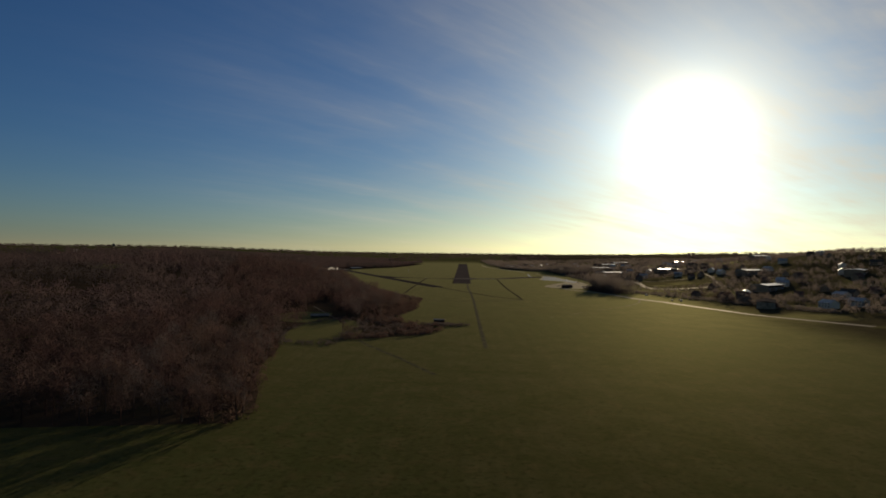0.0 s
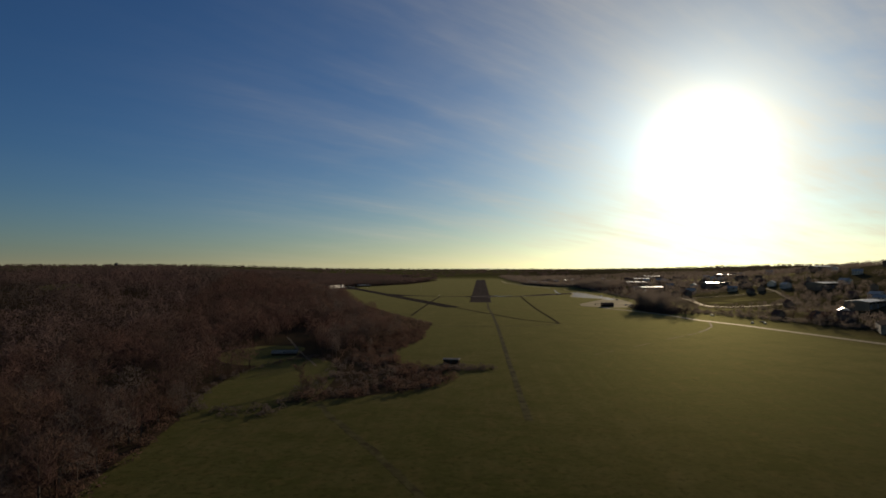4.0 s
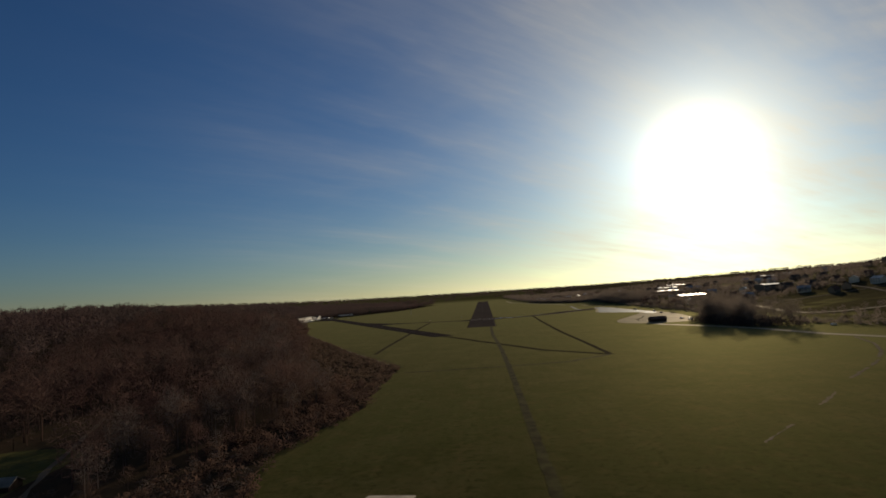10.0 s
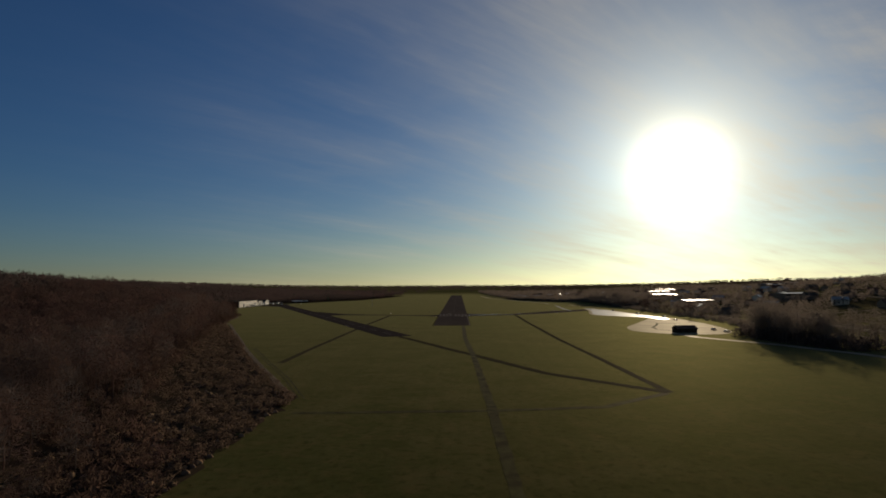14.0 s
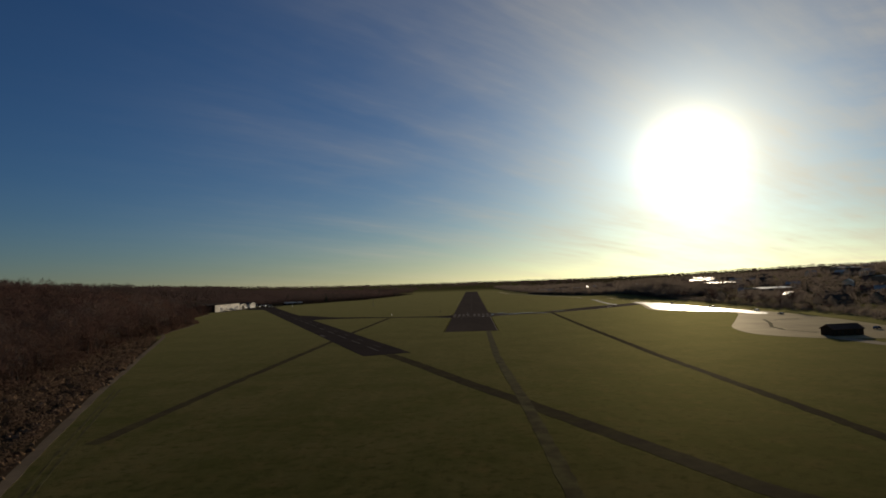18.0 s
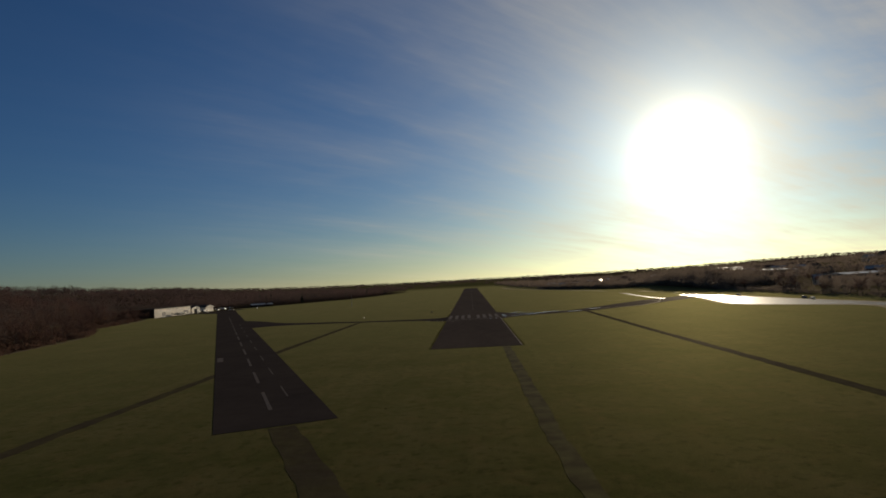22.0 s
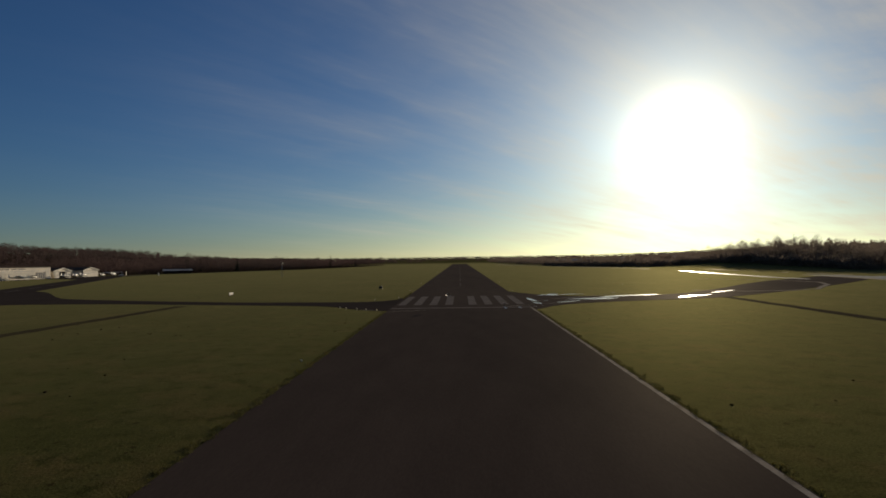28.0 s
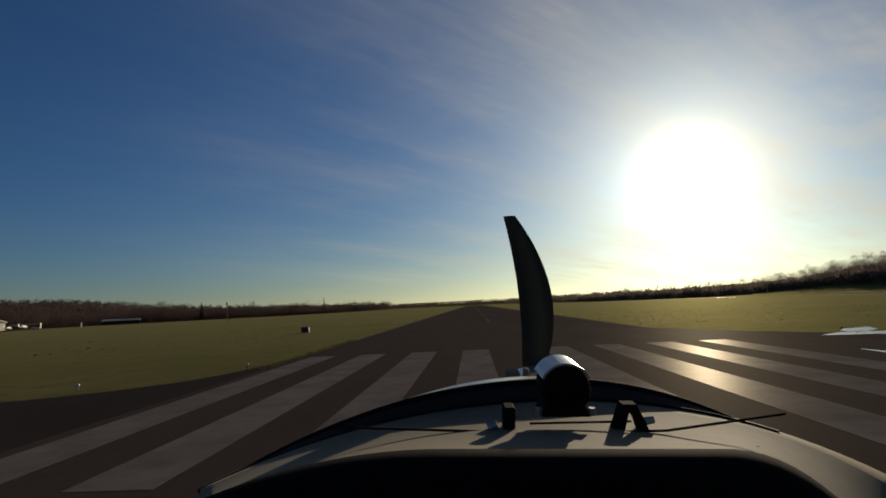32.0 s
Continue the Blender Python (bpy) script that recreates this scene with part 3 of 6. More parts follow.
for k, by in enumerate((3.6, 5.2)):
    tagged(lane("wheel_track", [(-45 + by, -436), (-60.5 + by, -399), (-79 + by, -361), (-107 + by, -301)], 0.42, 0.02 + 0.002 * k, M_WORN, 0.15, 50 + k, step=2.5), "faint wheel track pressed into the grass", "track", kind="structure")
hangar_apron = [on_strip(550, -9.8), on_strip(560, 9.8), on_strip(620, 9.8), (-276, 374), (-311.5, 378), (-310.2, 302), (-312.6, 231), (-305, 231), (-301, 285)]
tagged(slab("hangar_apron", hangar_apron, 0.036, M_STRIP), "dark asphalt in front of the hangars", "apron", kind="structure")
tagged(lane("perimeter_lane", [(-45, -432), (-60.5, -400), (-79, -362), (-107, -302), (-125, -260), (-148, -209), (-187, -120), (-202, -95), (-219, -20), (-255, 71), (-286, 142), (-297, 186)], 2.1, 0.03, M_DULL_LANE, 0.15, 8),
       "narrow pale perimeter lane along the wood", "lane", kind="structure")
tagged(lane("field_lane", [(150, -222), (152, -245), (176, -286), (193, -330), (204, -385), (226, -434), (240, -480), (262, -552), (310, -640)], 6.6, 0.05, M_LANE, 0.3, 9, True, 4.0), "pale farm lane at the foot of the town", "lane", kind="structure")
tagged(lane("town_road", [(300, -60), (297, -104), (287, -150), (279, -195), (280, -222), (294, -238), (330, -240), (380, -232)], 6.5, 0.3, M_LANE, 0.2, 14, True, 4.0), "pale road bending round a field below the town", "road", kind="structure")
for k, points in enumerate(([(300, -60), (318, 40), (332, 120), (345, 240), (352, 330)], [(380, -215), (425, -80), (458, 60), (478, 200), (488, 380), (470, 560)], [(300, -60), (380, -72), (425, -80), (540, -110)],
                            [(332, 120), (400, 100), (462, 80), (600, 60)], [(345, 240), (420, 236), (480, 232), (640, 240)])):
    tagged(lane("town_street", points, 3.6, 0.35, M_DULL_LANE, 0.3, 30 + k, True, 5.0), "brown street between the houses of the town", "road", kind="structure")
for k, points in enumerate(([(206, -408), (196, -440), (180, -470), (168, -487)], [(164, -493), (152, -507)], [(148, -511), (130, -531)], [(112, -553), (98, -570)], [(80, -590), (66, -605)])):
    tagged(lane("dirt_spur", points, 1.5 - 0.2 * k, 0.028, M_DULL_LANE, 0.5, 15 + k, True, 1.5), "worn patches of a dirt track off the farm lane", "track", kind="structure")
glade = [(-64, -700), (-70, -662), (-80, -636), (-100, -622), (-114, -640), (-116, -690), (-108, -740), (-98, -764), (-78, -768), (-66, -742)]
bay = [(-108, -586), (-122, -578), (-140, -580), (-153, -598), (-150, -628), (-132, -650), (-108, -654), (-99, -640), (-106, -616)]
tagged(slab("glade", rounded(bay), 0.027, M_GRASS), "rough grass of a clearing in the wood", "ground", kind="structure")
tagged(slab("glade", rounded(glade), 0.031, M_GRASS), "rough grass of a clearing in the wood", "ground", kind="structure")
tagged(lane("wood_lane", [(-140, -534), (-133, -548), (-108, -604), (-84, -652)], 1.4, 0.05, M_DULL_LANE, 0.4, 10), "pale lane through a clearing in the wood", "lane", kind="structure")
tagged(lane("boundary_strip", [(186, 150), (178, 250), (146, 395), (110, 560), (74, 720), (66, 900)], 7.0, 0.06, M_CONCRETE, 0.5, 12, True, 4.0), "pale strip of concrete along the far edge of the grass", "lane", kind="structure")


def puddle(seed, x, y, long, wide, angle):
    rnd = random.Random(seed)
    out = []
    for i in range(26):
        a = 6.2832 * i / 26
        r = 1 + rnd.uniform(-0.3, 0.3)
        px, py = math.cos(a) * long / 2 * r, math.sin(a) * wide / 2 * r
        out.append((x + px * math.cos(angle) - py * math.sin(angle), y + px * math.sin(angle) + py * math.cos(angle)))
    return tagged(slab("puddle", out, 0.046, M_WET, 0.004), "shallow puddle shining on dark asphalt", "puddle", "puddles on the taxiway", "structure")


for k, (x, y, long, wide, angle) in enumerate(((33, 16, 14, 1.6, 0.35), (46, 24, 16, 1.8, 0.35), (60, 20, 12, 1.6, 0.6), (76, 38, 14, 2.0, 0.75))):
    puddle(k, x, y, long, wide, angle)


def streak(name, points, wide, mat, label, category, step=1.2):
    """A thin film or line along points, broad in the middle and pointed at its ends."""
    left, right = ribbon(points, 1.0, 0.12, step, len(points) * 7 + int(wide * 10))
    n = len(left)
    outline = []
    for row, order in ((right, range(n)), (left, range(n - 1, -1, -1))):
        other = left if row is right else right
        for i in order:
            (x, y), (u, v) = row[i], other[i]
            k = wide * min(1.0, 0.12 + 1.3 * min(i, n - 1 - i) / max(n - 1, 1) * 2) / 2
            cx, cy = (x + u) / 2, (y + v) / 2
            outline.append((cx + (x - cx) * 2 * k, cy + (y - cy) * 2 * k))
    return tagged(slab(name, outline, 0.055, mat, 0.004), label, category, kind="structure")


for points, wide in (([(21, 30.1), (24.6, 30.9), (27, 28)], 3.0), ([(24, 32), (28.1, 36.4)], 2.0), ([(27.4, 31), (30.8, 33), (35.2, 32)], 1.5), ([(17.1, 20.2), (17.5, 13.1), (18.2, 8.6), (21.3, 9.7)], 1.3),
                     ([(16.6, 4.7), (17.5, 2.5), (18.2, 0.2)], 1.2), ([(30, 11.5), (34, 13), (39, 14.5)], 2.6), ([(36, 20), (42, 23.5), (47, 25.5), (53, 28.5)], 3.2), ([(22, 3), (25.5, 6), (29, 9)], 1.2)):
    streak("wet_streak", points, wide, M_WET, "film of water shining on dark asphalt", "puddle")
for points, wide in (([(19.3, 11.9), (26.6, 17.6), (35.9, 26), (43, 32.4), (48, 35.3)], 0.55), ([(18.1, -0.6), (20.8, 0.5), (26.9, 4.2)], 0.5), ([(9.7, -5.8), (13.2, -3.8), (16.4, -2.3)], 0.7),
                     ([(19.1, 4.1), (25.6, 5.8)], 0.3), ([(43.9, 40.7), (44.5, 36.2)], 0.9), ([(-16.2, -16.3), (-12.4, -14.8), (-6, -12.4)], 0.3), ([(-22.4, -9.0), (-19.4, -11.1), (-16.3, -13.0)], 0.3)):
    streak("painted_line", points, wide, M_LINE, "worn pale line painted on the asphalt", "marking")

# ---------------------------------------------------------------- trees
def bare_tree(seed, tall, spread, limbs=7, forks=6, twigs=13):
    """Trunk and crown of a leafless broad-leaved tree, as two lists of triangles."""
    rnd = random.Random(seed)
    trunk, crown = Shape(), Shape()
    lean = Vector((rnd.uniform(-0.05, 0.05), rnd.uniform(-0.05, 0.05), 1)) * tall
    rings = []
    for k in range(5):
        t = k / 4 * 0.62
        r = tall * (0.019 - 0.013 * k / 4) * (1.35 if k == 0 else 1)
        c = lean * t
        rings.append([(c.x + math.cos(1.0472 * i) * r, c.y + math.sin(1.0472 * i) * r, c.z) for i in range(6)])
    trunk.loft(rings)

    def tip(a, way, long, fat):
        side = way.cross(Vector((rnd.uniform(-1, 1), rnd.uniform(-1, 1), rnd.uniform(-1, 1))))
        if side.length < 1e-4:
            return
        side = side.normalized() * fat
        b = a + way * long
        crown.put([a - side, a + side, b], [(0, 1, 2)])

    for i in range(limbs):
        a0 = 6.2832 * i / limbs + rnd.uniform(-0.5, 0.5)
        start = lean * rnd.uniform(0.1, 0.6)
        rise = rnd.uniform(0.45, 1.3) if i else 2.6
        way = Vector((math.cos(a0), math.sin(a0), rise)).normalized()
        long = tall * rnd.uniform(0.28, 0.42) * (spread if i else 1)
        end = start + way * long
        crown.tube(start, end, tall * 0.008, tall * 0.003, 4, False)
        for j in range(forks):
            p = start + (end - start) * rnd.uniform(0.3, 1.0)
            w2 = (way + Vector((rnd.uniform(-0.9, 0.9), rnd.uniform(-0.9, 0.9), rnd.uniform(-0.15, 0.9)))).normalized()
            l2 = tall * rnd.uniform(0.1, 0.2)
            q = p + w2 * l2
            tip(p, w2, l2, tall * 0.0035)
            for _ in range(twigs):
                o = p + (q - p) * rnd.uniform(0.15, 1.0)
                w3 = (w2 + Vector((rnd.uniform(-1, 1), rnd.uniform(-1, 1), rnd.uniform(-0.5, 1)))).normalized()
                tip(o, w3, tall * rnd.uniform(0.05, 0.12), tall * rnd.uniform(0.0022, 0.005))
    return trunk, crown


def fir_tree(seed, tall):
    rnd = random.Random(seed)
    trunk, crown = Shape(), Shape()
    trunk.tube((0, 0, 0), (0, 0, tall * 0.97), tall * 0.014, tall * 0.002, 6)
    for k in range(22):
        z = tall * (0.12 + 0.86 * k / 22)
        reach = tall * 0.2 * (1 - z / tall) ** 0.8 + 0.15
        for i in range(9):
            a = 6.2832 * i / 9 + rnd.uniform(-0.3, 0.3)
            r = reach * rnd.uniform(0.7, 1.15)
            out = Vector((math.cos(a), math.sin(a), 0))
            side = Vector((-out.y, out.x, 0)) * r * 0.3
            root, end = Vector((0, 0, z)), Vector((0, 0, z - r * 0.35)) + out * r
            crown.put([root, root + out * r * 0.55 + side - Vector((0, 0, r * 0.12)), end, root + out * r * 0.55 - side - Vector((0, 0, r * 0.12))], [(0, 1, 2), (0, 2, 3)])
    return trunk, crown


def tree_kind(name, label, category, shapes, mat, group):
    root = thing(name, label, category, group=group)
    part("trunk", shapes[0], M_BARK, root)
    part("crown", shapes[1], mat, root)
    return root


KINDS = [tree_kind("bare_tree", "leafless broad-leaved tree with fine brown twigs at the wood's edge", "tree", bare_tree(1, 15, 1.0), M_TWIG, "trees along the wood's edge"),
         tree_kind("bare_tree", "leafless spreading tree with rusty brown twigs", "tree", bare_tree(2, 13, 1.25, 8), M_TWIG_RUST, "trees along the wood's edge"),
         tree_kind("bare_tree", "tall slender leafless tree with grey-brown twigs", "tree", bare_tree(3, 18, 0.8, 7), M_TWIG, "trees along the wood's edge"),
         tree_kind("bare_tree", "small bushy leafless tree with dense rusty twigs", "tree", bare_tree(4, 9, 1.35, 8, 6, 12), M_TWIG_RUST, "trees along the wood's edge")]
FIR = tree_kind("fir_tree", "dark evergreen conifer with drooping branches", "tree", fir_tree(5, 14), M_FIR, "conifers by the houses")


def curve_at(table, y):
    """The value at y of a table of (y, value), with straight lines between."""
    return float(np.interp(y, [a for a, _ in table], [b for _, b in table]))


# x of the wood's edge west of the field, from south to north
WEST_EDGE = [(-960, -260), (-912, -200), (-904, -78), (-894, -69), (-859, -80), (-815, -93), (-757, -104), (-738, -98), (-730, -66), (-705, -24), (-682, -14), (-662, -20), (-645, -46), (-603, -54), (-532, -42), (-496, -48), (-470, -74),
             (-420, -96), (-360, -118), (-300, -138), (-240, -158), (-180, -182), (-120, -196), (-60, -214), (0, -228), (70, -268), (140, -292), (200, -308), (222, -316), (236, -352), (300, -354), (376, -352), (398, -296),
             (440, -266), (490, -248), (540, -222), (580, -200), (740, -172), (1000, -142), (1040, -190), (1100, -300), (1300, -320), (1450, -260), (1800, -190)]
# x of the trees' edge east of the field
EAST_EDGE = [(-700, 380), (-600, 350), (-520, 312), (-430, 282), (-340, 248), (-290, 226), (-235, 206), (-200, 212), (-100, 230), (0, 228), (130, 226), (190, 222), (260, 208), (396, 196),
             (560, 128), (720, 96), (900, 84), (1200, 78), (1500, 70), (1800, 60)]
LANE_LINE = [(-140, -534), (-133, -548), (-108, -604), (-84, -652), (-64, -690)]


def clear_of_lane(x, y, by):
    if ((x + 91) / 23) ** 2 + ((y + 695) / 66) ** 2 < 1 or ((x + 128) / 25) ** 2 + ((y + 616) / 37) ** 2 < 1:
        return False
    for (x0, y0), (x1, y1) in zip(LANE_LINE, LANE_LINE[1:]):
        t = max(0, min(1, ((x - x0) * (x1 - x0) + (y - y0) * (y1 - y0)) / ((x1 - x0) ** 2 + (y1 - y0) ** 2)))
        if math.hypot(x - x0 - t * (x1 - x0), y - y0 - t * (y1 - y0)) < by:
            return False
    return True


def growth(x, y):
    """How tall the wood stands: full inside, low brush on the cleared tongue and along the field."""
    low = smooth((x + 82) / 12) * smooth((y + 752) / 14) * smooth((-586 - y) / 22)
    band = smooth((x - curve_at(WEST_EDGE, y) + 20) / 10) * smooth((y + 650) / 30) * smooth((-440 - y) / 20)
    return 1.0 - 0.74 * max(low, band)


def set_tree(kind, x, y, size, rnd):
    size *= growth(x, y)
    kind.scale = (size, size, size * rnd.uniform(0.9, 1.12))
    return copy_thing(kind, pose(x, y, ground_z(x, y) - 0.1, 0, 0, rnd.uniform(0, 360)))


rnd = random.Random(11)
count = 0
while count < 195:
    y = rnd.uniform(-900, 185)
    x = curve_at(WEST_EDGE, y) - abs(rnd.gauss(0, 9)) + 3
    if clear_of_lane(x, y, 9):
        k = rnd.choice((0, 0, 1, 1, 2, 3, 3))
        set_tree(KINDS[k], x, y, rnd.uniform(0.75, 1.15), rnd)
        count += 1
for kind in KINDS:
    kind["group"] = "trees below the town"
count = 0
while count < 70:
    y = rnd.uniform(-600, 215)
    x = curve_at(EAST_EDGE, y) + abs(rnd.gauss(0, 12)) + 1
    set_tree(KINDS[rnd.choice((0, 1, 2, 3) if y < 200 else (0, 1, 3, 3))], x, y, rnd.uniform(0.65, 1.0) * (0.55 if -345 < y < -40 else 1.0) if y < 200 else rnd.uniform(0.5, 0.75), rnd)
    count += 1
for x, y in ((-321, 540), (-324, 546), (-316, 550), (-242, 492), (-300, 530), (-210, 640), (-186, 700), (-172, 820), (-345, 1170), (-300, 1290), (-290, 480), (330, 120), (262, 330)):
    set_tree(FIR, x, y, rnd.uniform(1.1, 1.5) if -500 < x < 0 else rnd.uniform(0.8, 1.1), rnd)
for x, y, k in ((-71, -712, 1), (-76, -703, 0), (-67, -704, 3)):
    set_tree(KINDS[k], x, y, 0.8 / growth(x, y), rnd)
for x, y, k in ((-30, -662, 3), (-24, -658, 3), (-22, -664, 3), (-34, -668, 3)):
    set_tree(KINDS[k], x, y, 0.8, rnd)
for x, y, k in ((-315, 221, 3), (-318, 224, 1), (-322, 222, 3), (-327, 223, 1), (-332, 220, 3), (-337, 224, 0), (-314, 213, 3), (-343, 222, 1), (-320, 210, 3), (-350, 225, 0), (-330, 208, 1)):
    set_tree(KINDS[k], x, y, 0.85, rnd)
# the patterns themselves stand in the wood too
for kind, (x, y) in zip(KINDS + [FIR], ((-140, -480), (-150, -440), (-165, -380), (-170, -350), (-312, 500))):
    kind.scale = (1, 1, 1)
    kind.matrix_basis = pose(x, y, ground_z(x, y) - 0.1)


def scatter(name, pattern, places, mat, label, category):
    """Many copies of a few patterns (lists of triangles) joined into one mesh. places: x, y, z, size, turn."""
    verts, tris, at = [], [], 0
    base = [np.array(p.v, np.float32) for p in pattern]
    face = [np.array([f[i] for f in p.f for i in ((0, 1, 2) if len(f) == 3 else (0, 1, 2, 0, 2, 3))], np.int32).reshape(-1, 3) for p in pattern]
    for n, (x, y, z, size, turn) in enumerate(places):
        b, f = base[n % len(base)], face[n % len(base)]
        c, s = math.cos(turn) * size, math.sin(turn) * size
        verts.append(np.stack([b[:, 0] * c - b[:, 1] * s + x, b[:, 0] * s + b[:, 1] * c + y, b[:, 2] * size + z], 1))
        tris.append(f + at)
        at += len(b)
    ob = new(name, mesh_tris(name, np.concatenate(verts), np.concatenate(tris), mat))
    return tagged(ob, label, category, kind="stuff")


def tri_only(shape):
    """The same shape with every face cut into triangles."""
    cut = Shape()
    cut.v = list(shape.v)
    cut.f = [(f[0], f[i], f[i + 1]) for f in shape.f for i in range(1, len(f) - 1)]
    return cut


def brush_crown(seed, tall, wide, count, fat, long, stem=True):
    """A light pattern of one tree for dense woods: a stem and a cloud of upright sprays."""
    rnd = random.Random(seed)
    s = Shape()
    if stem:
        s.tube((0, 0, 0), (0, 0, tall * 0.6), tall * 0.015, tall * 0.006, 4, False)
    for _ in range(count):
        a, h = rnd.uniform(0, 6.2832), rnd.random() ** 0.8
        r = wide * math.sqrt(rnd.random()) * math.sqrt(max(0.05, 1 - ((h - 0.45) / 0.62) ** 2))
        p = Vector((math.cos(a) * r, math.sin(a) * r, tall * (0.06 + 0.87 * h)))
        way = (Vector((p.x / wide, p.y / wide, (h - 0.45) * 1.6)) + Vector((rnd.uniform(-0.8, 0.8), rnd.uniform(-0.8, 0.8), rnd.uniform(-0.5, 0.8)))).normalized()
        side = way.cross(Vector((rnd.uniform(-1, 1), rnd.uniform(-1, 1), 0.2))).normalized() * fat * rnd.uniform(0.5, 1.3)
        e = p + way * long * rnd.uniform(0.6, 1.3)
        s.put([p - side, p + side, e], [(0, 1, 2)])
    return s


def clump_crown(seed, tall, wide, clumps, count, fat, long):
    """A tree for dense woods: a stem and rounded clumps of fine sprays that spread from each limb's end."""
    rnd = random.Random(seed)
    s = Shape()
    s.tube((0, 0, 0), (0, 0, tall * 0.55), tall * 0.015, tall * 0.006, 3, False)
    middles = []
    for k in range(clumps):
        a, h = 2.4 * k + rnd.uniform(-0.4, 0.4), (k + 0.5) / clumps
        r = wide * 0.62 * math.sqrt(max(0.0, 1 - (h - 0.25) ** 2 / 0.62)) * (0.75 + 0.35 * rnd.random()) * (0.2 if k == clumps - 1 else 1)
        middles.append(Vector((math.cos(a) * r, math.sin(a) * r, tall * (0.3 + 0.5 * h))))
    for n in range(count):
        c = middles[n % clumps]
        way = Vector((rnd.gauss(0, 1), rnd.gauss(0, 1), rnd.gauss(0.35, 0.9))).normalized()
        p = c + way * wide * 0.42 * rnd.random() ** 0.5
        way = (way + Vector((rnd.uniform(-0.5, 0.5), rnd.uniform(-0.5, 0.5), rnd.uniform(-0.1, 0.5)))).normalized()
        side = way.cross(Vector((rnd.uniform(-1, 1), rnd.uniform(-1, 1), 0.2))).normalized() * fat * rnd.uniform(0.5, 1.3)
        s.put([p - side, p + side, p + way * long * rnd.uniform(0.6, 1.3)], [(0, 1, 2)])
    return s


NEAR_PATTERN = [clump_crown(k, 14 + 2 * (k % 4), 4.6 + 0.4 * (k % 3), 9 + k % 3, 540, 0.064, 1.35) for k in range(7)]
HALF_PATTERN = [clump_crown(80 + k, 14 + 2 * (k % 4), 5.2, 8 + k % 3, 200, 0.13, 1.95) for k in range(6)]
MID_PATTERN = [clump_crown(20 + k, 14 + 2 * (k % 3), 5.4, 6 + k % 2, 54, 0.34, 2.6) for k in range(6)]
SLOPE_PATTERN = [clump_crown(90 + k, 11 + 2 * (k % 3), 5.0, 6 + k % 2, 52, 0.52, 2.3) for k in range(6)]
FAR_PATTERN = [brush_crown(40 + k, 12, 9.0, 44, 1.5, 3.0, False) for k in range(5)]
SCRUB_PATTERN = [brush_crown(60 + k, 1.5, 1.1, 52, 0.1, 0.48, False) for k in range(5)]

near_w, half_w, north_w, mid_w = [], [], [], []
rnd = random.Random(5)
y = -903.0
while y < 1500:
    edge = curve_at(WEST_EDGE, y)
    x = edge - 4
    while x > -760:
        deep = edge - x
        px, py = x + rnd.uniform(-3.5, 3.5), y + rnd.uniform(-3.5, 3.5)
        if clear_of_lane(px, py, 8.5) and not (px > -345 and 226 < py < 376) and noise.noise((px * 0.012, py * 0.012, 3)) > -0.42:
            place = (px, py, ground_z(px, py) - 0.2, rnd.uniform(0.55, 1.25) if py < 260 else rnd.uniform(0.82, 1.12), rnd.uniform(0, 6.28))
            place = place[:3] + (place[3] * growth(px, py) * ((1.3 - 0.7 * smooth((45 - deep) / 25) * smooth((py + 90) / 60) if py > -130 else 1.0 + 0.3 * smooth((py + 300) / 170)) if py < 260 else (0.8 if deep < 150 else 0.95) + 0.3 * noise.noise((px * 0.016, py * 0.016, 2))), place[4])
            (near_w if deep < 55 and y < 260 else half_w if deep < 190 and y < 200 else north_w if deep < 120 and 200 <= y < 720 else mid_w).append(place)
        x -= 7.5 if deep < 75 else 9.5 if deep < 150 else 13.0 if deep < 300 else 19.0
    y += 7.5 if y < 260 else 11.0
near_e, mid_e = [], []
y = -620.0
while y < 1500:
    edge = curve_at(EAST_EDGE, y)
    x = edge + 10
    while x < 980:
        deep = x - edge
        px, py = x + rnd.uniform(-4, 4), y + rnd.uniform(-4, 4)
        thin = 0.0 if deep < 60 else 0.02
        if ((px - 332) / 52) ** 2 + ((py + 178) / 60) ** 2 > 1 and ((px - 385 - 0.35 * (py + 90)) / 62) ** 2 + ((py + 90) / 85) ** 2 > 1 and noise.noise((px * 0.014, py * 0.014, 8)) > (-1 if y > 230 and deep < 90 else thin - 0.12):
            place = (px, py, ground_z(px, py) - 0.2, rnd.uniform(0.45, 0.8) * (0.55 if -345 < py < -40 and deep < 110 else 1.15 if py > 180 else 1.0), rnd.uniform(0, 6.28))
            (near_e if deep < 50 and -300 < y < 450 else mid_e).append(place)
        x += 6.5 if deep < 60 and y > 200 else 9.0 if deep < 60 else 12.0 if deep < 260 else 17.0
    y += 9.0 if y < 450 else 14.0
for k, (mat, label) in enumerate(((M_TWIG, "dense leafless brown wood"), (M_TWIG_RUST, "rusty leafless trees of a dense wood"), (M_TWIG_GREY, "grey leafless trees of a dense wood"))):
    scatter("west_wood", NEAR_PATTERN, near_w[k::3], mat, label, "wood")
scatter("inner_wood", HALF_PATTERN, half_w, M_TWIG, "leafless brown wood of many rounded crowns", "wood")
scatter("north_wood", HALF_PATTERN, north_w, M_WOOD_FAR, "leafless wood behind and beyond the hangars", "wood")
scatter("deep_wood", MID_PATTERN, mid_w, M_WOOD_FAR, "leafless brown wood reaching to the horizon", "wood")
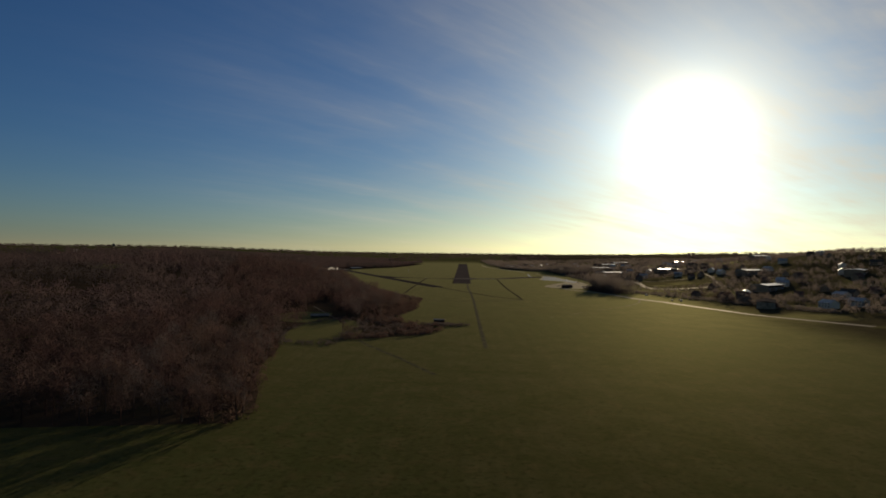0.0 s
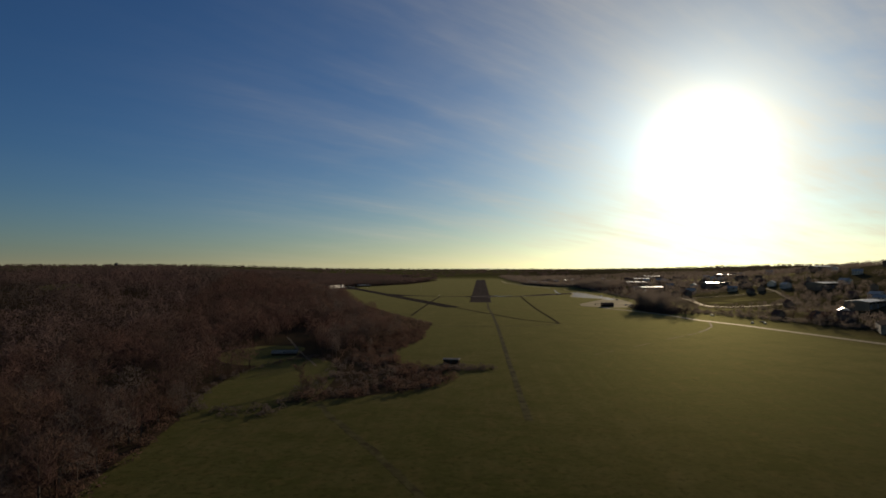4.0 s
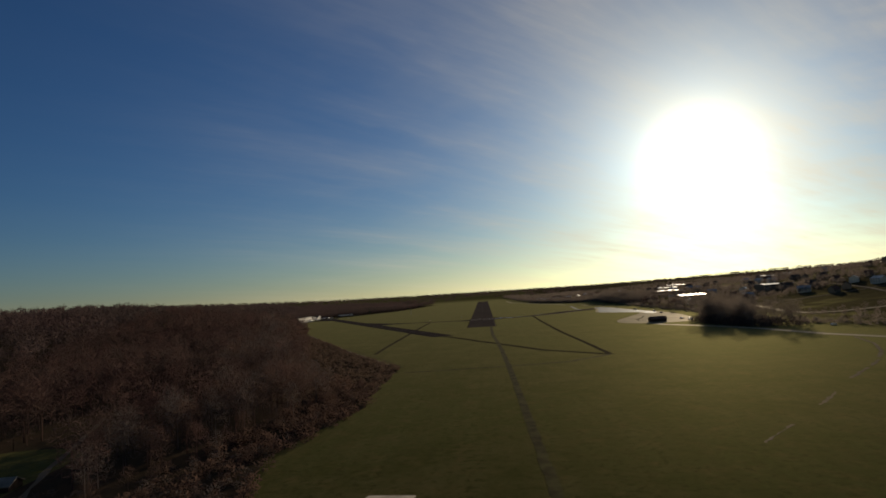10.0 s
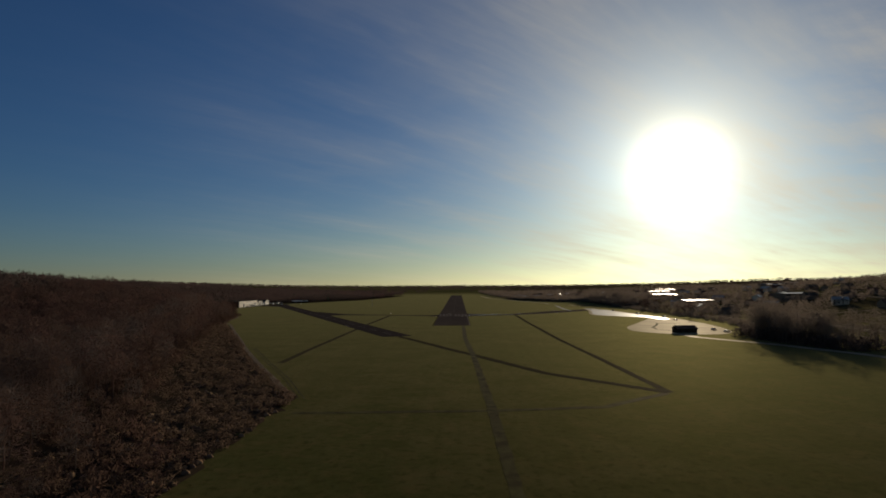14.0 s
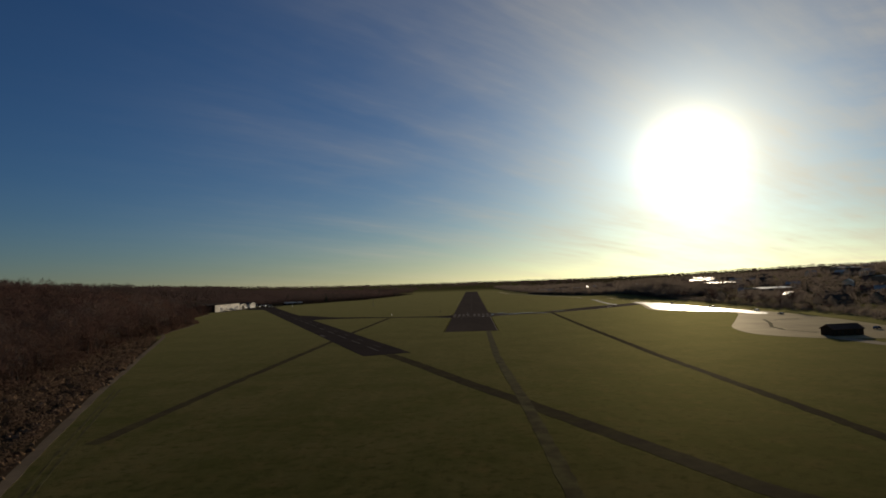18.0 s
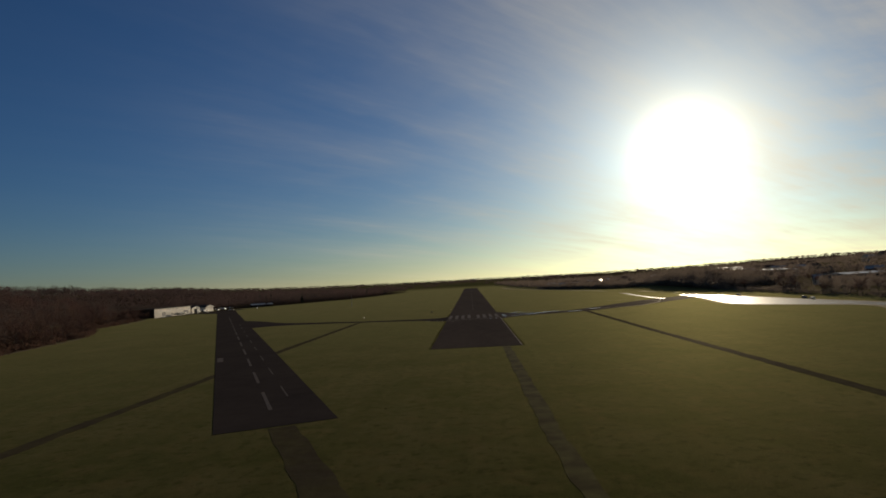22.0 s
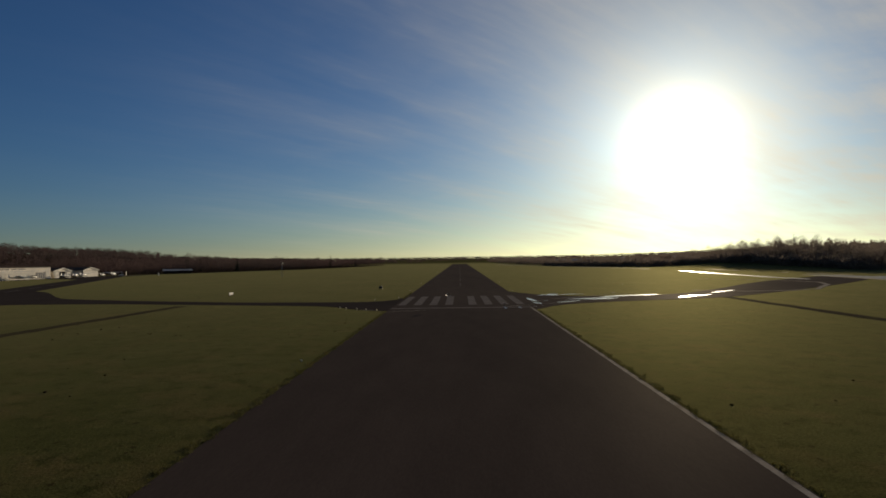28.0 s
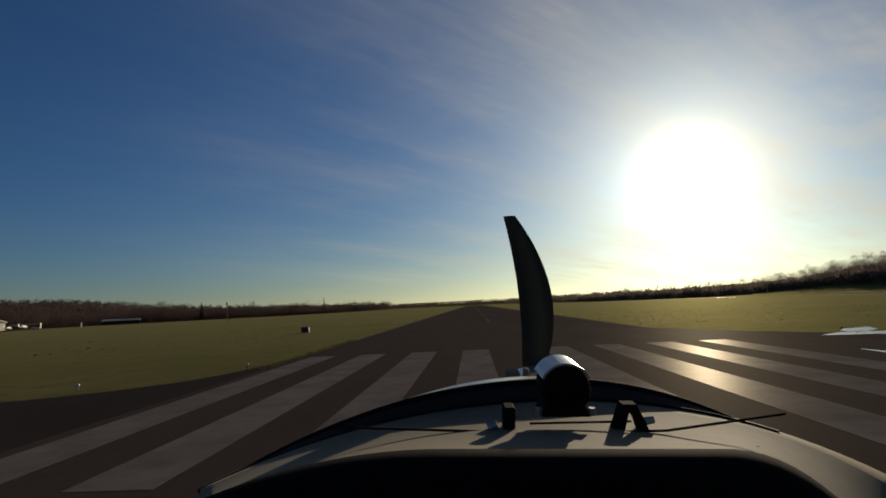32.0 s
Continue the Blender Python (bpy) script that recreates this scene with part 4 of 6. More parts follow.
# tall dark grove between the lane and the town
grove = []
for _ in range(90):
    y = rnd.uniform(-318, -200)
    x = curve_at([(-318, 196), (-290, 186), (-240, 180), (-222, 194), (-200, 206)], y) + rnd.random() * 32
    grove.append((x, y, ground_z(x, y) - 0.2, rnd.uniform(0.9, 1.5), rnd.uniform(0, 6.28)))
brake = []
for _ in range(260):
    y = rnd.uniform(-322, -200)
    x = curve_at([(-322, 194), (-290, 183), (-240, 177), (-222, 192), (-200, 204)], y) + rnd.random() * 36
    brake.append((x, y, ground_z(x, y) - 0.2, rnd.uniform(2.0, 4.2), rnd.uniform(0, 6.28)))
for _ in range(110):
    a, r = rnd.uniform(0, 6.28), math.sqrt(rnd.random())
    brake.append((-9 + 17 * r * math.cos(a), -655 + 8 * r * math.sin(a), -0.1, rnd.uniform(0.6, 1.6), rnd.uniform(0, 6.28)))
for _ in range(900):
    x, y = rnd.uniform(-84, -16), rnd.uniform(-742, -592)
    if growth(x, y) < 0.7 and x < curve_at(WEST_EDGE, y) + 2 and noise.noise((x * 0.07, y * 0.07, 9)) > -0.25:
        brake.append((x, y, -0.1, rnd.uniform(0.4, 1.5), rnd.uniform(0, 6.28)))
for _ in range(170):
    a, r = rnd.uniform(0, 6.28), rnd.uniform(0.86, 1.12)
    brake.append((-91 + 24 * r * math.cos(a), -695 + 68 * r * max(math.sin(a), -0.75), -0.1, rnd.uniform(0.5, 1.5), rnd.uniform(0, 6.28)))
scatter("brake", SCRUB_PATTERN, brake, M_TWIG_GREY, "dark leafless brake of bushes on the grass", "bushes")
scatter("grove", NEAR_PATTERN, grove, M_TWIG_GLARE, "tall dark leafless grove beside the farm lane", "wood")
scatter("east_wood", NEAR_PATTERN, near_e, M_TWIG_GLARE, "leafless grey-brown trees below the town", "wood")
scatter("hillside_wood", SLOPE_PATTERN, mid_e, M_WOOD_FAR_GLARE, "leafless trees between the houses on the hillside", "wood")
far = []
for k in range(3600):
    a, r = rnd.uniform(-2.2, 2.2), 1500 + 2000 * rnd.random() ** 0.85
    x, y = math.sin(a) * r, math.cos(a) * r
    if y > -1300 and noise.noise((x * 0.0022, y * 0.0022, 5)) > -0.02 and not (abs(x) < 120 and y < 1750):
        far.append((x, y, ground_z(x, y) - 2, rnd.uniform(0.7, 1.15), rnd.uniform(0, 6.28)))
for k in range(900):
    a = -1.4 + 2.8 * k / 900
    r = rnd.uniform(3250, 3550)
    x, y = math.sin(a) * r, math.cos(a) * r
    far.append((x, y, ground_z(x, y) - 2, rnd.uniform(0.9, 1.3), rnd.uniform(0, 6.28)))
scatter("distant_woods", FAR_PATTERN, far, M_WOOD_FAR, "dark belts of distant woodland on the horizon", "wood")


# leaf litter under the west wood, and the brambles between it and the lane
def litter():
    ys = [-960 + 20 * i for i in range(23)] + [-500 + 4 * i for i in range(100)] + [-100 + 20 * i for i in range(81)]
    verts, faces = [], []
    for y in ys:
        edge = curve_at(WEST_EDGE, y) + 1.5 * math.sin(y * 0.37) + 1.0 * math.sin(y * 1.1)
        if y < -520 or y > -130:
            start = edge + 2
        else:
            start = curve_at([(-520, -43), (-435, -42.5), (-420, -51), (-400, -61), (-342, -89.3), (-301, -106.3), (-260, -124.3), (-209, -148.3), (-120, -189)], y) + (1.3 * math.sin(y * 0.4) + 1.2 * math.sin(y * 0.93 + 1)) * (0.9 if y < -395 else 0.25)
        for k in range(9):
            x = start - (k / 8) ** 1.4 * 640
            verts.append((x, y, ground_z(x, y) + 0.02 + 1.3 * smooth((start - x - 165) / 110)))
    for j in range(len(ys) - 1):
        for k in range(8):
            faces.append((j * 9 + k, (j + 1) * 9 + k, (j + 1) * 9 + k + 1, j * 9 + k + 1))
    return tagged(new("wood_floor", mesh_from("wood_floor", verts, faces, M_LITTER, False)), "brown leaf litter under the wood", "ground", kind="structure")


litter()
brush = []
for _ in range(3000):
    y = rnd.uniform(-525, -120)
    lane_x = curve_at([(-525, -44), (-435, -44), (-420, -53), (-400, -63), (-342, -93), (-301, -110), (-260, -128), (-209, -152), (-120, -193)], y)
    x = lane_x + 1.5 - rnd.random() ** 1.2 * 49
    if noise.noise((x * 0.06, y * 0.06, 1)) > -0.5:
        brush.append((x, y, 0, rnd.uniform(0.5, 1.3), rnd.uniform(0, 6.28)))
scatter("bramble_scrub", SCRUB_PATTERN, brush, M_SCRUB, "dry brown bramble scrub beside the lane", "scrub")


# heaps of pale brash and clods left where the strip beside the lane was cleared
clods = []
for k in range(6):
    r2 = random.Random(70 + k)
    s = Shape()
    s.loft([[(math.cos(0.8976 * i) * r * r2.uniform(0.7, 1.25), math.sin(0.8976 * i) * r * r2.uniform(0.6, 1.1), z * r2.uniform(0.8, 1.2)) for i in range(7)] for r, z in ((0.62, -0.1), (0.6, 0.18), (0.4, 0.42), (0.1, 0.52))])
    clods.append(s)
heaps = []
for _ in range(2600):
    y = rnd.uniform(-525, -190)
    lane_x = curve_at([(-525, -44), (-435, -44), (-420, -53), (-400, -63), (-342, -92), (-301, -109), (-260, -127), (-190, -160)], y)
    x = lane_x + 1.6 - rnd.random() * 31 * min(1.0, (-150 - y) / 120)
    if noise.noise((x * 0.11, y * 0.11, 4)) > -0.15:
        heaps.append((x, y, 0, rnd.uniform(0.5, 1.5), rnd.uniform(0, 6.28)))
scatter("brash_heaps", [tri_only(c) for c in clods], heaps, M_BRASH, "pale heaps of brash and clods beside the lane", "brash")

shrubs = []
for _ in range(2300):
    y = rnd.uniform(-900, 190)
    x = curve_at(WEST_EDGE, y) + 4 - rnd.random() * 26
    if clear_of_lane(x, y, 5):
        shrubs.append((x, y, ground_z(x, y) - 0.1, rnd.uniform(0.8, 2.2), rnd.uniform(0, 6.28)))
hedge = []
for _ in range(1300):
    y = rnd.uniform(-560, 560)
    x = curve_at(EAST_EDGE, y) - 3 + rnd.random() * 22
    hedge.append((x, y, ground_z(x, y) - 0.1, rnd.uniform(1.0, 2.6), rnd.uniform(0, 6.28)))
thicket = []
for _ in range(1500):
    y = rnd.uniform(195, 640)
    x = curve_at(EAST_EDGE, y) - 2 + rnd.random() ** 1.3 * 60
    thicket.append((x, y, ground_z(x, y) - 0.3, rnd.uniform(2.2, 4.6), rnd.uniform(0, 6.28)))
scatter("thicket", SCRUB_PATTERN, thicket, M_TWIG_GLARE, "dense leafless thicket on a low knoll", "bushes")
scatter("hedge_bushes", SCRUB_PATTERN, hedge, M_TWIG_GLARE, "leafless brown bushes and hedges below the town", "bushes")
scatter("undergrowth", SCRUB_PATTERN, shrubs, M_TWIG_RUST, "leafless brown bushes under the wood's edge", "bushes")

# ---------------------------------------------------------------- buildings
def gable_house(name, label, long, deep, eaves, ridge, wall_mat, roof_mat, windows=4, storeys=2, group="", category="house", chimney=True, doors=1):
    """A house with its ridge along x: walls, two roof slopes, chimney, windows and door."""
    root = thing(name, label, category, group=group)
    wall = Shape()
    hx, hy = long / 2, deep / 2
    wall.put([(-hx, -hy, -2), (hx, -hy, -2), (hx, hy, -2), (-hx, hy, -2), (-hx, -hy, eaves), (hx, -hy, eaves), (hx, hy, eaves), (-hx, hy, eaves), (-hx, 0, ridge), (hx, 0, ridge)],
             [(0, 1, 5, 4), (2, 3, 7, 6), (1, 2, 6, 9, 5), (3, 0, 4, 8, 7), (3, 2, 1, 0)])
    body = part("wall", wall, wall_mat, root)
    over, thick = 0.45, 0.25
    for side in (-1, 1):
        drop = (ridge - eaves) / hy * over
        out = [(0, ridge), (side * (hy + over), eaves - drop)]
        roof = Shape()
        roof.put([(x, y, z + dz) for dz in (0.02, thick) for x in (-hx - over, hx + over) for y, z in out], [(0, 1, 3, 2), (4, 6, 7, 5), (0, 4, 5, 1), (2, 3, 7, 6), (1, 5, 7, 3), (0, 2, 6, 4)])
        part("roof_slope", roof, roof_mat, root)
    if chimney:
        part("chimney", Shape().box(hx * 0.4, -0.4, eaves, hx * 0.4 + 0.7, 0.4, ridge + 0.9, 0.05), M_TILE, root)
    pane = Shape().box(-0.55, -0.06, 0, 0.55, 0.06, 1.3, 0.02).mesh("window", M_GLASS)
    for s in range(storeys):
        for i in range(windows):
            x = -hx + long * (i + 0.5) / windows
            for side in (-1, 1):
                if not (s == 0 and i == 1 and side == -1):
                    part("window", pane, M_GLASS, root, m=pose(x, side * (hy + 0.02), 0.95 + 2.7 * s))
    if doors:
        part("door", Shape().box(-hx + long * 1.5 / windows - 0.5, -hy - 0.07, 0, -hx + long * 1.5 / windows + 0.5, -hy + 0.02, 2.05, 0.02), M_DARK, root)
    return root


def hall(name, label, long, deep, tall, roof_mat, wall_mat, bays=5, group="large halls of the town"):
    root = thing(name, label, "hall", group=group)
    hx, hy = long / 2, deep / 2
    part("wall", Shape().box(-hx, -hy, -3, hx, hy, tall, 0.1), wall_mat, root)
    part("roof", Shape().put([(-hx - 0.3, -hy - 0.3, tall), (hx + 0.3, -hy - 0.3, tall), (hx + 0.3, hy + 0.3, tall), (-hx - 0.3, hy + 0.3, tall), (-hx - 0.3, 0, tall + 1.4), (hx + 0.3, 0, tall + 1.4)],
                             [(0, 1, 5, 4), (2, 3, 4, 5), (1, 2, 5), (3, 0, 4), (3, 2, 1, 0)]), roof_mat, root)
    strip = Shape().box(-long / bays * 0.38, -0.08, 0, long / bays * 0.38, 0.08, tall * 0.25, 0.02).mesh("window_band", M_GLASS)
    gate = Shape().box(-long / bays * 0.3, -0.08, 0, long / bays * 0.3, 0.08, tall * 0.55, 0.02).mesh("gate", M_STEEL)
    for i in range(bays):
        x = -hx + long * (i + 0.5) / bays
        part("window_band", strip, M_GLASS, root, m=pose(x, -hy - 0.03, tall * 0.65))
        if i % 2 == 0:
            part("gate", gate, M_STEEL, root, m=pose(x, -hy - 0.03, 0))
    return root


HOUSES = [gable_house("house", "two-storey plastered house with a brown tiled roof", 12, 9, 5.6, 9.4, M_PLASTER, M_TILE, 4, 2, "houses of the town"),
          gable_house("house", "long low plastered house with a dark roof", 16, 9, 4.0, 7.6, M_PLASTER, M_ROOF, 5, 1, "houses of the town"),
          gable_house("house", "white house with a pale shining metal roof", 14, 10, 5.0, 7.8, M_SHEET, M_ROOF_GLOSS, 4, 2, "houses of the town"),
          gable_house("house", "small brown-roofed cottage with pale walls", 9, 8, 3.4, 7.0, M_PLASTER, M_TILE, 3, 1, "houses of the town")]
rnd = random.Random(21)
spots = []
tries = 0
while len(spots) < 165 and tries < 9000:
    tries += 1
    y = rnd.uniform(-560, 900)
    x = curve_at(EAST_EDGE, y) + 25 + rnd.random() ** 1.5 * 430
    if 200 < y < 440 and x < 360:
        continue
    if all(math.hypot(x - a, y - b) > 19 for a, b in spots) and not (235 < x < 362 and -330 < y < -40):
        spots.append((x, y))
for n, (x, y) in enumerate(spots):
    kind = HOUSES[rnd.choice((0, 1, 1, 2, 2, 3, 3))]
    m = pose(x, y, ground_z(x, y) + 0.3, 0, 0, rnd.choice((15, 105, 60, 150)) + rnd.uniform(-8, 8))
    copy_thing(kind, m)
for kind, (x, y) in zip(HOUSES, ((322, -20), (275, -10), (282, 62), (350, -262))):
    kind.matrix_basis = pose(x, y, ground_z(x, y) + 0.3, 0, 0, 70 + x % 30)
HALL = hall("hall", "large flat hall with a pale shining metal roof", 46, 22, 7, M_ROOF_GLOSS, M_PLASTER)
HALL.matrix_basis = pose(318, 168, ground_z(318, 168), 0, 0, 20)
for x, y, turn in ((330, 330, 20), (430, 640, 5), (420, 120, 12), (470, -120, 30), (560, 420, 15), (390, -330, 40), (640, 180, 10), (540, -270, 50), (520, 860, 3)):
    copy_thing(HALL, pose(x, y, ground_z(x, y) + 0.5, 0, 0, turn))
grey_hall = hall("grey_hall", "long grey hall with a dull roof beside the farm lane", 40, 16, 6, M_ROOF, M_WEATHERED, 6, "")
grey_hall.matrix_basis = pose(306, -492, ground_z(306, -492), 0, 0, 62)
# scattered houses beyond the west wood
for x, y in ((-520, 760), (-610, 700), (-330, 1250), (-300, 1350), (-860, 120), (-900, 190), (-930, 250), (-1010, 330), (-880, 60), (-1080, 420), (-1150, 700), (-1000, 880), (-760, 1250), (-820, 1320), (-560, 1500), (-640, 1420)):
    copy_thing(HOUSES[rnd.choice((0, 1, 3))], pose(x, y, ground_z(x, y) + 0.2, 0, 0, rnd.uniform(0, 180)))

low_hall = hall("low_hall", "low hall with a pale flat roof beside the wood", 26, 22, 3.0, M_CREAM, M_TIMBER, 4, "")
low_hall.matrix_basis = pose(-282, 440, 0, 0, 0, 208)

# pale houses of a village far off, beyond the wood
for k in range(18):
    a, r = radians(-36 + 0.62 * k + rnd.uniform(-0.4, 0.4)), rnd.uniform(2250, 2800)
    x, y = math.sin(a) * r, math.cos(a) * r - 1000
    copy_thing(HOUSES[rnd.choice((0, 2, 2))], pose(x, y, ground_z(x, y) + 5, 0, 0, rnd.uniform(60, 130)))

hut = gable_house("hut", "long low hut with a weathered roof in a clearing", 14, 5, 1.3, 2.5, M_TIMBER, M_WEATHERED, 3, 0, "", "hut", False)
hut.matrix_basis = pose(-113, -616, 0, 0, 0, 8)
shed = gable_house("farm_shed", "small timber shed with a pale worn roof at the wood's edge", 8, 4.5, 2.4, 2.75, M_TIMBER, M_WEATHERED, 3, 1, "", "shed", False)
shed.matrix_basis = pose(-15, -640, 0, 0, 0, -6)
dark_hall = gable_house("dark_barn", "dark timber barn standing on the edge of the apron", 14, 7, 2.8, 4.6, M_TIMBER, M_TILE, 5, 1, "", "barn", False)
dark_hall.matrix_basis = pose(158, -210, 0, 0, 0, 10)


def big_hangar():
    """Long white hangar facing the field: walls, flat roof with dark edge, sliding doors and a row of windows."""
    root = thing("hangar", "long white hangar with sliding door panels and dark roof edge", "hangar", pose(-313.5, 231.5, 0, 0, 0, -2) @ Matrix.Diagonal((0.9, 0.805, 0.96, 1)))
    long, deep, tall = 86, 30, 9.2
    part("wall", Shape().box(-deep, 0, -1, 0, long, tall, 0.1), M_SHEET, root)
    # thin dark sheet over the white end wall, painting the shade it stands in
    part("end_cladding", Shape().box(-deep, -0.16, -1, -0.1, -0.02, tall - 0.1, 0.02), M_TIMBER, root, "end wall with its shade painted dark")
    part("roof", Shape().box(-deep - 0.5, -0.5, tall, 0.7, long + 0.5, tall + 0.7, 0.1), M_ROOF, root)
    panel = Shape().box(0, 0, 0, 0.12, 3.8, 6.0, 0.03).mesh("door_panel", M_CREAM)
    for i in range(19):
        if i not in (3, 4, 15, 16, 17):
            part("door_panel", panel, M_CREAM, root, m=pose(0.03 + 0.06 * (i % 2), 4 + 4.2 * i, 0.05))
    slit = Shape().box(0, 0, 0, 0.1, 1.5, 4.6, 0.02).mesh("door_slit", M_DARK)
    for i in (3, 4, 15, 16, 17):
        for k in range(2):
            part("door_slit", slit, M_DARK, root, m=pose(0.04, 4.3 + 4.2 * i + 2.0 * k, 0.6))
    part("door_rail", Shape().box(0, 3, 6.2, 0.25, 84, 6.5, 0.04), M_STEEL, root)
    bar = Shape().box(0, 0, 0, 0.06, 1.3, 0.9, 0.01).mesh("sign_bar", M_DARK)
    for i in range(14):
        if i not in (5, 9):
            part("sign_bar", bar, M_DARK, root, m=pose(0.03, 28 + 2.0 * i, 7.5))
    return root


def small_hangar(y, turn, half, ajar):
    """Gabled hangar open to the field: thin walls, roof slopes, gable and door leaves pushed aside."""
    look_of = "white gabled hangar with its door leaves half open" if ajar else "white gabled hangar with a broad cream door"
    root = thing("small_hangar", look_of, "hangar", pose(-312.5, y, 0, 0, 0, turn) @ Matrix.Diagonal((1, 1, 1.12, 1)), "small hangars beside the long one")
    deep, eaves, top = 20, 4.8, 6.9
    for side in (-1, 1):
        part("side_wall", Shape().box(-deep, min(side * half, side * half - side * 0.25), -1, 0, max(side * half, side * half - side * 0.25), eaves, 0.02), M_SHEET, root)
    part("back_wall", Shape().put([(x, yy, z) for x in (-deep, -deep + 0.25) for yy, z in ((-half + 0.26, -1), (half - 0.26, -1), (half - 0.26, eaves), (0, top - 0.05), (-half + 0.26, eaves))],
                                  [(0, 1, 2, 3, 4)[::-1], (5, 6, 7, 8, 9), (0, 5, 9, 4), (1, 2, 7, 6), (0, 1, 6, 5)]), M_SHEET, root)
    part("gable", Shape().put([(x, yy, z) for x in (-0.25, 0) for yy, z in ((-half + 0.26, 4.35), (half - 0.26, 4.35), (half - 0.26, eaves), (0, top - 0.05), (-half + 0.26, eaves))],
                              [(0, 1, 2, 3, 4)[::-1], (5, 6, 7, 8, 9), (0, 5, 9, 4), (1, 2, 7, 6), (0, 1, 6, 5), (2, 3, 8, 7), (3, 4, 9, 8)]), M_SHEET, root)
    for side in (-1, 1):
        part("roof_slope", Shape().put([(x, yy, z + dz) for dz in (0.02, 0.35) for x in (-deep - 0.4, 0.7) for yy, z in ((0, top), (side * (half + 0.5), eaves - 0.1))],
                                       [(0, 1, 3, 2), (4, 6, 7, 5), (0, 4, 5, 1), (2, 3, 7, 6), (1, 5, 7, 3), (0, 2, 6, 4)]), M_ROOF, root)
        part("barge_board", Shape().put([(x, yy, z + dz) for dz in (-0.3, 0.42) for x in (0.72, 0.8) for yy, z in ((0, top), (side * (half + 0.55), eaves - 0.1))],
                                        [(0, 1, 3, 2), (4, 6, 7, 5), (0, 4, 5, 1), (2, 3, 7, 6), (1, 5, 7, 3), (0, 2, 6, 4)]), M_CREAM, root)
    wide = (2 * half - 1.2) / 4
    leaf = Shape().box(0, 0, 0, 0.1, wide - 0.05, 4.3, 0.03).mesh("door_panel", M_CREAM)
    for i in range(4):
        slot = (0.0, 0.25, 2.75, 3.0)[i] if ajar else i
        part("door_panel", leaf, M_CREAM, root, m=pose(0.03 + 0.12 * (i % 2), -half + 0.6 + wide * slot, 0.05))
    part("door_rail", Shape().box(0, -half + 0.4, 4.4, 0.3, half - 0.4, 4.65, 0.03), M_DARK, root)
    return root


big_hangar()
small_hangar(315.5, 1, 10.4, True)
small_hangar(350.5, 1, 10.6, False)
link = thing("workshop", "low dark workshop between two hangars", "workshop", pose(-315, 333, 0, 0, 0, 1))
part("wall", Shape().box(-14, -6, -1, 0, 6, 3.2, 0.05), M_TIMBER, link)
part("roof", Shape().box(-14.4, -6.2, 3.2, 0.6, 6.2, 3.5, 0.05), M_ROOF, link)
for k in range(3):
    part("window", Shape().box(0, -4.4 + 3.2 * k, 1.2, 0.08, -2.4 + 3.2 * k, 2.4, 0.02), M_GLASS, link)
# low white board standing on the asphalt past the last hangar
sign = thing("white_sign", "small white board on two posts past the hangars", "sign", pose(-286.8, 359, 0.03, 0, 0, 20))
part("board", Shape().box(-0.06, -1.1, 0.5, 0.06, 1.1, 3.9, 0.03), M_BOARD, sign)
for side in (-1, 1):
    part("post", Shape().tube((0, side * 1.0, -0.1), (0, side * 1.0, 0.95), 0.06, 0.06, 8), M_STEEL, sign)


# ---------------------------------------------------------------- parked aircraft and cars
def body_of(stations, sides=12):
    """A round body along x from (x, middle z, half width, half height)."""
    s = Shape()
    return s.loft([[(x, math.cos(6.2832 * i / sides) * w, z + math.sin(6.2832 * i / sides) * h) for i in range(sides)] for x, z, w, h in stations])


def wing_of(root_x, tip_x, y0, y1, z0, z1, chord0, chord1, thick):
    s = Shape()
    rows = []
    for t in (0, 0.5, 1):
        x, y, z, c = root_x + (tip_x - root_x) * t, y0 + (y1 - y0) * t, z0 + (z1 - z0) * t, chord0 + (chord1 - chord0) * t
        rows.append([(x, y, z), (x - c * 0.25, y, z + thick * 0.6), (x - c * 0.6, y, z + thick * 0.5), (x - c, y, z), (x - c * 0.5, y, z - thick * 0.35)])
    return s.loft(rows)


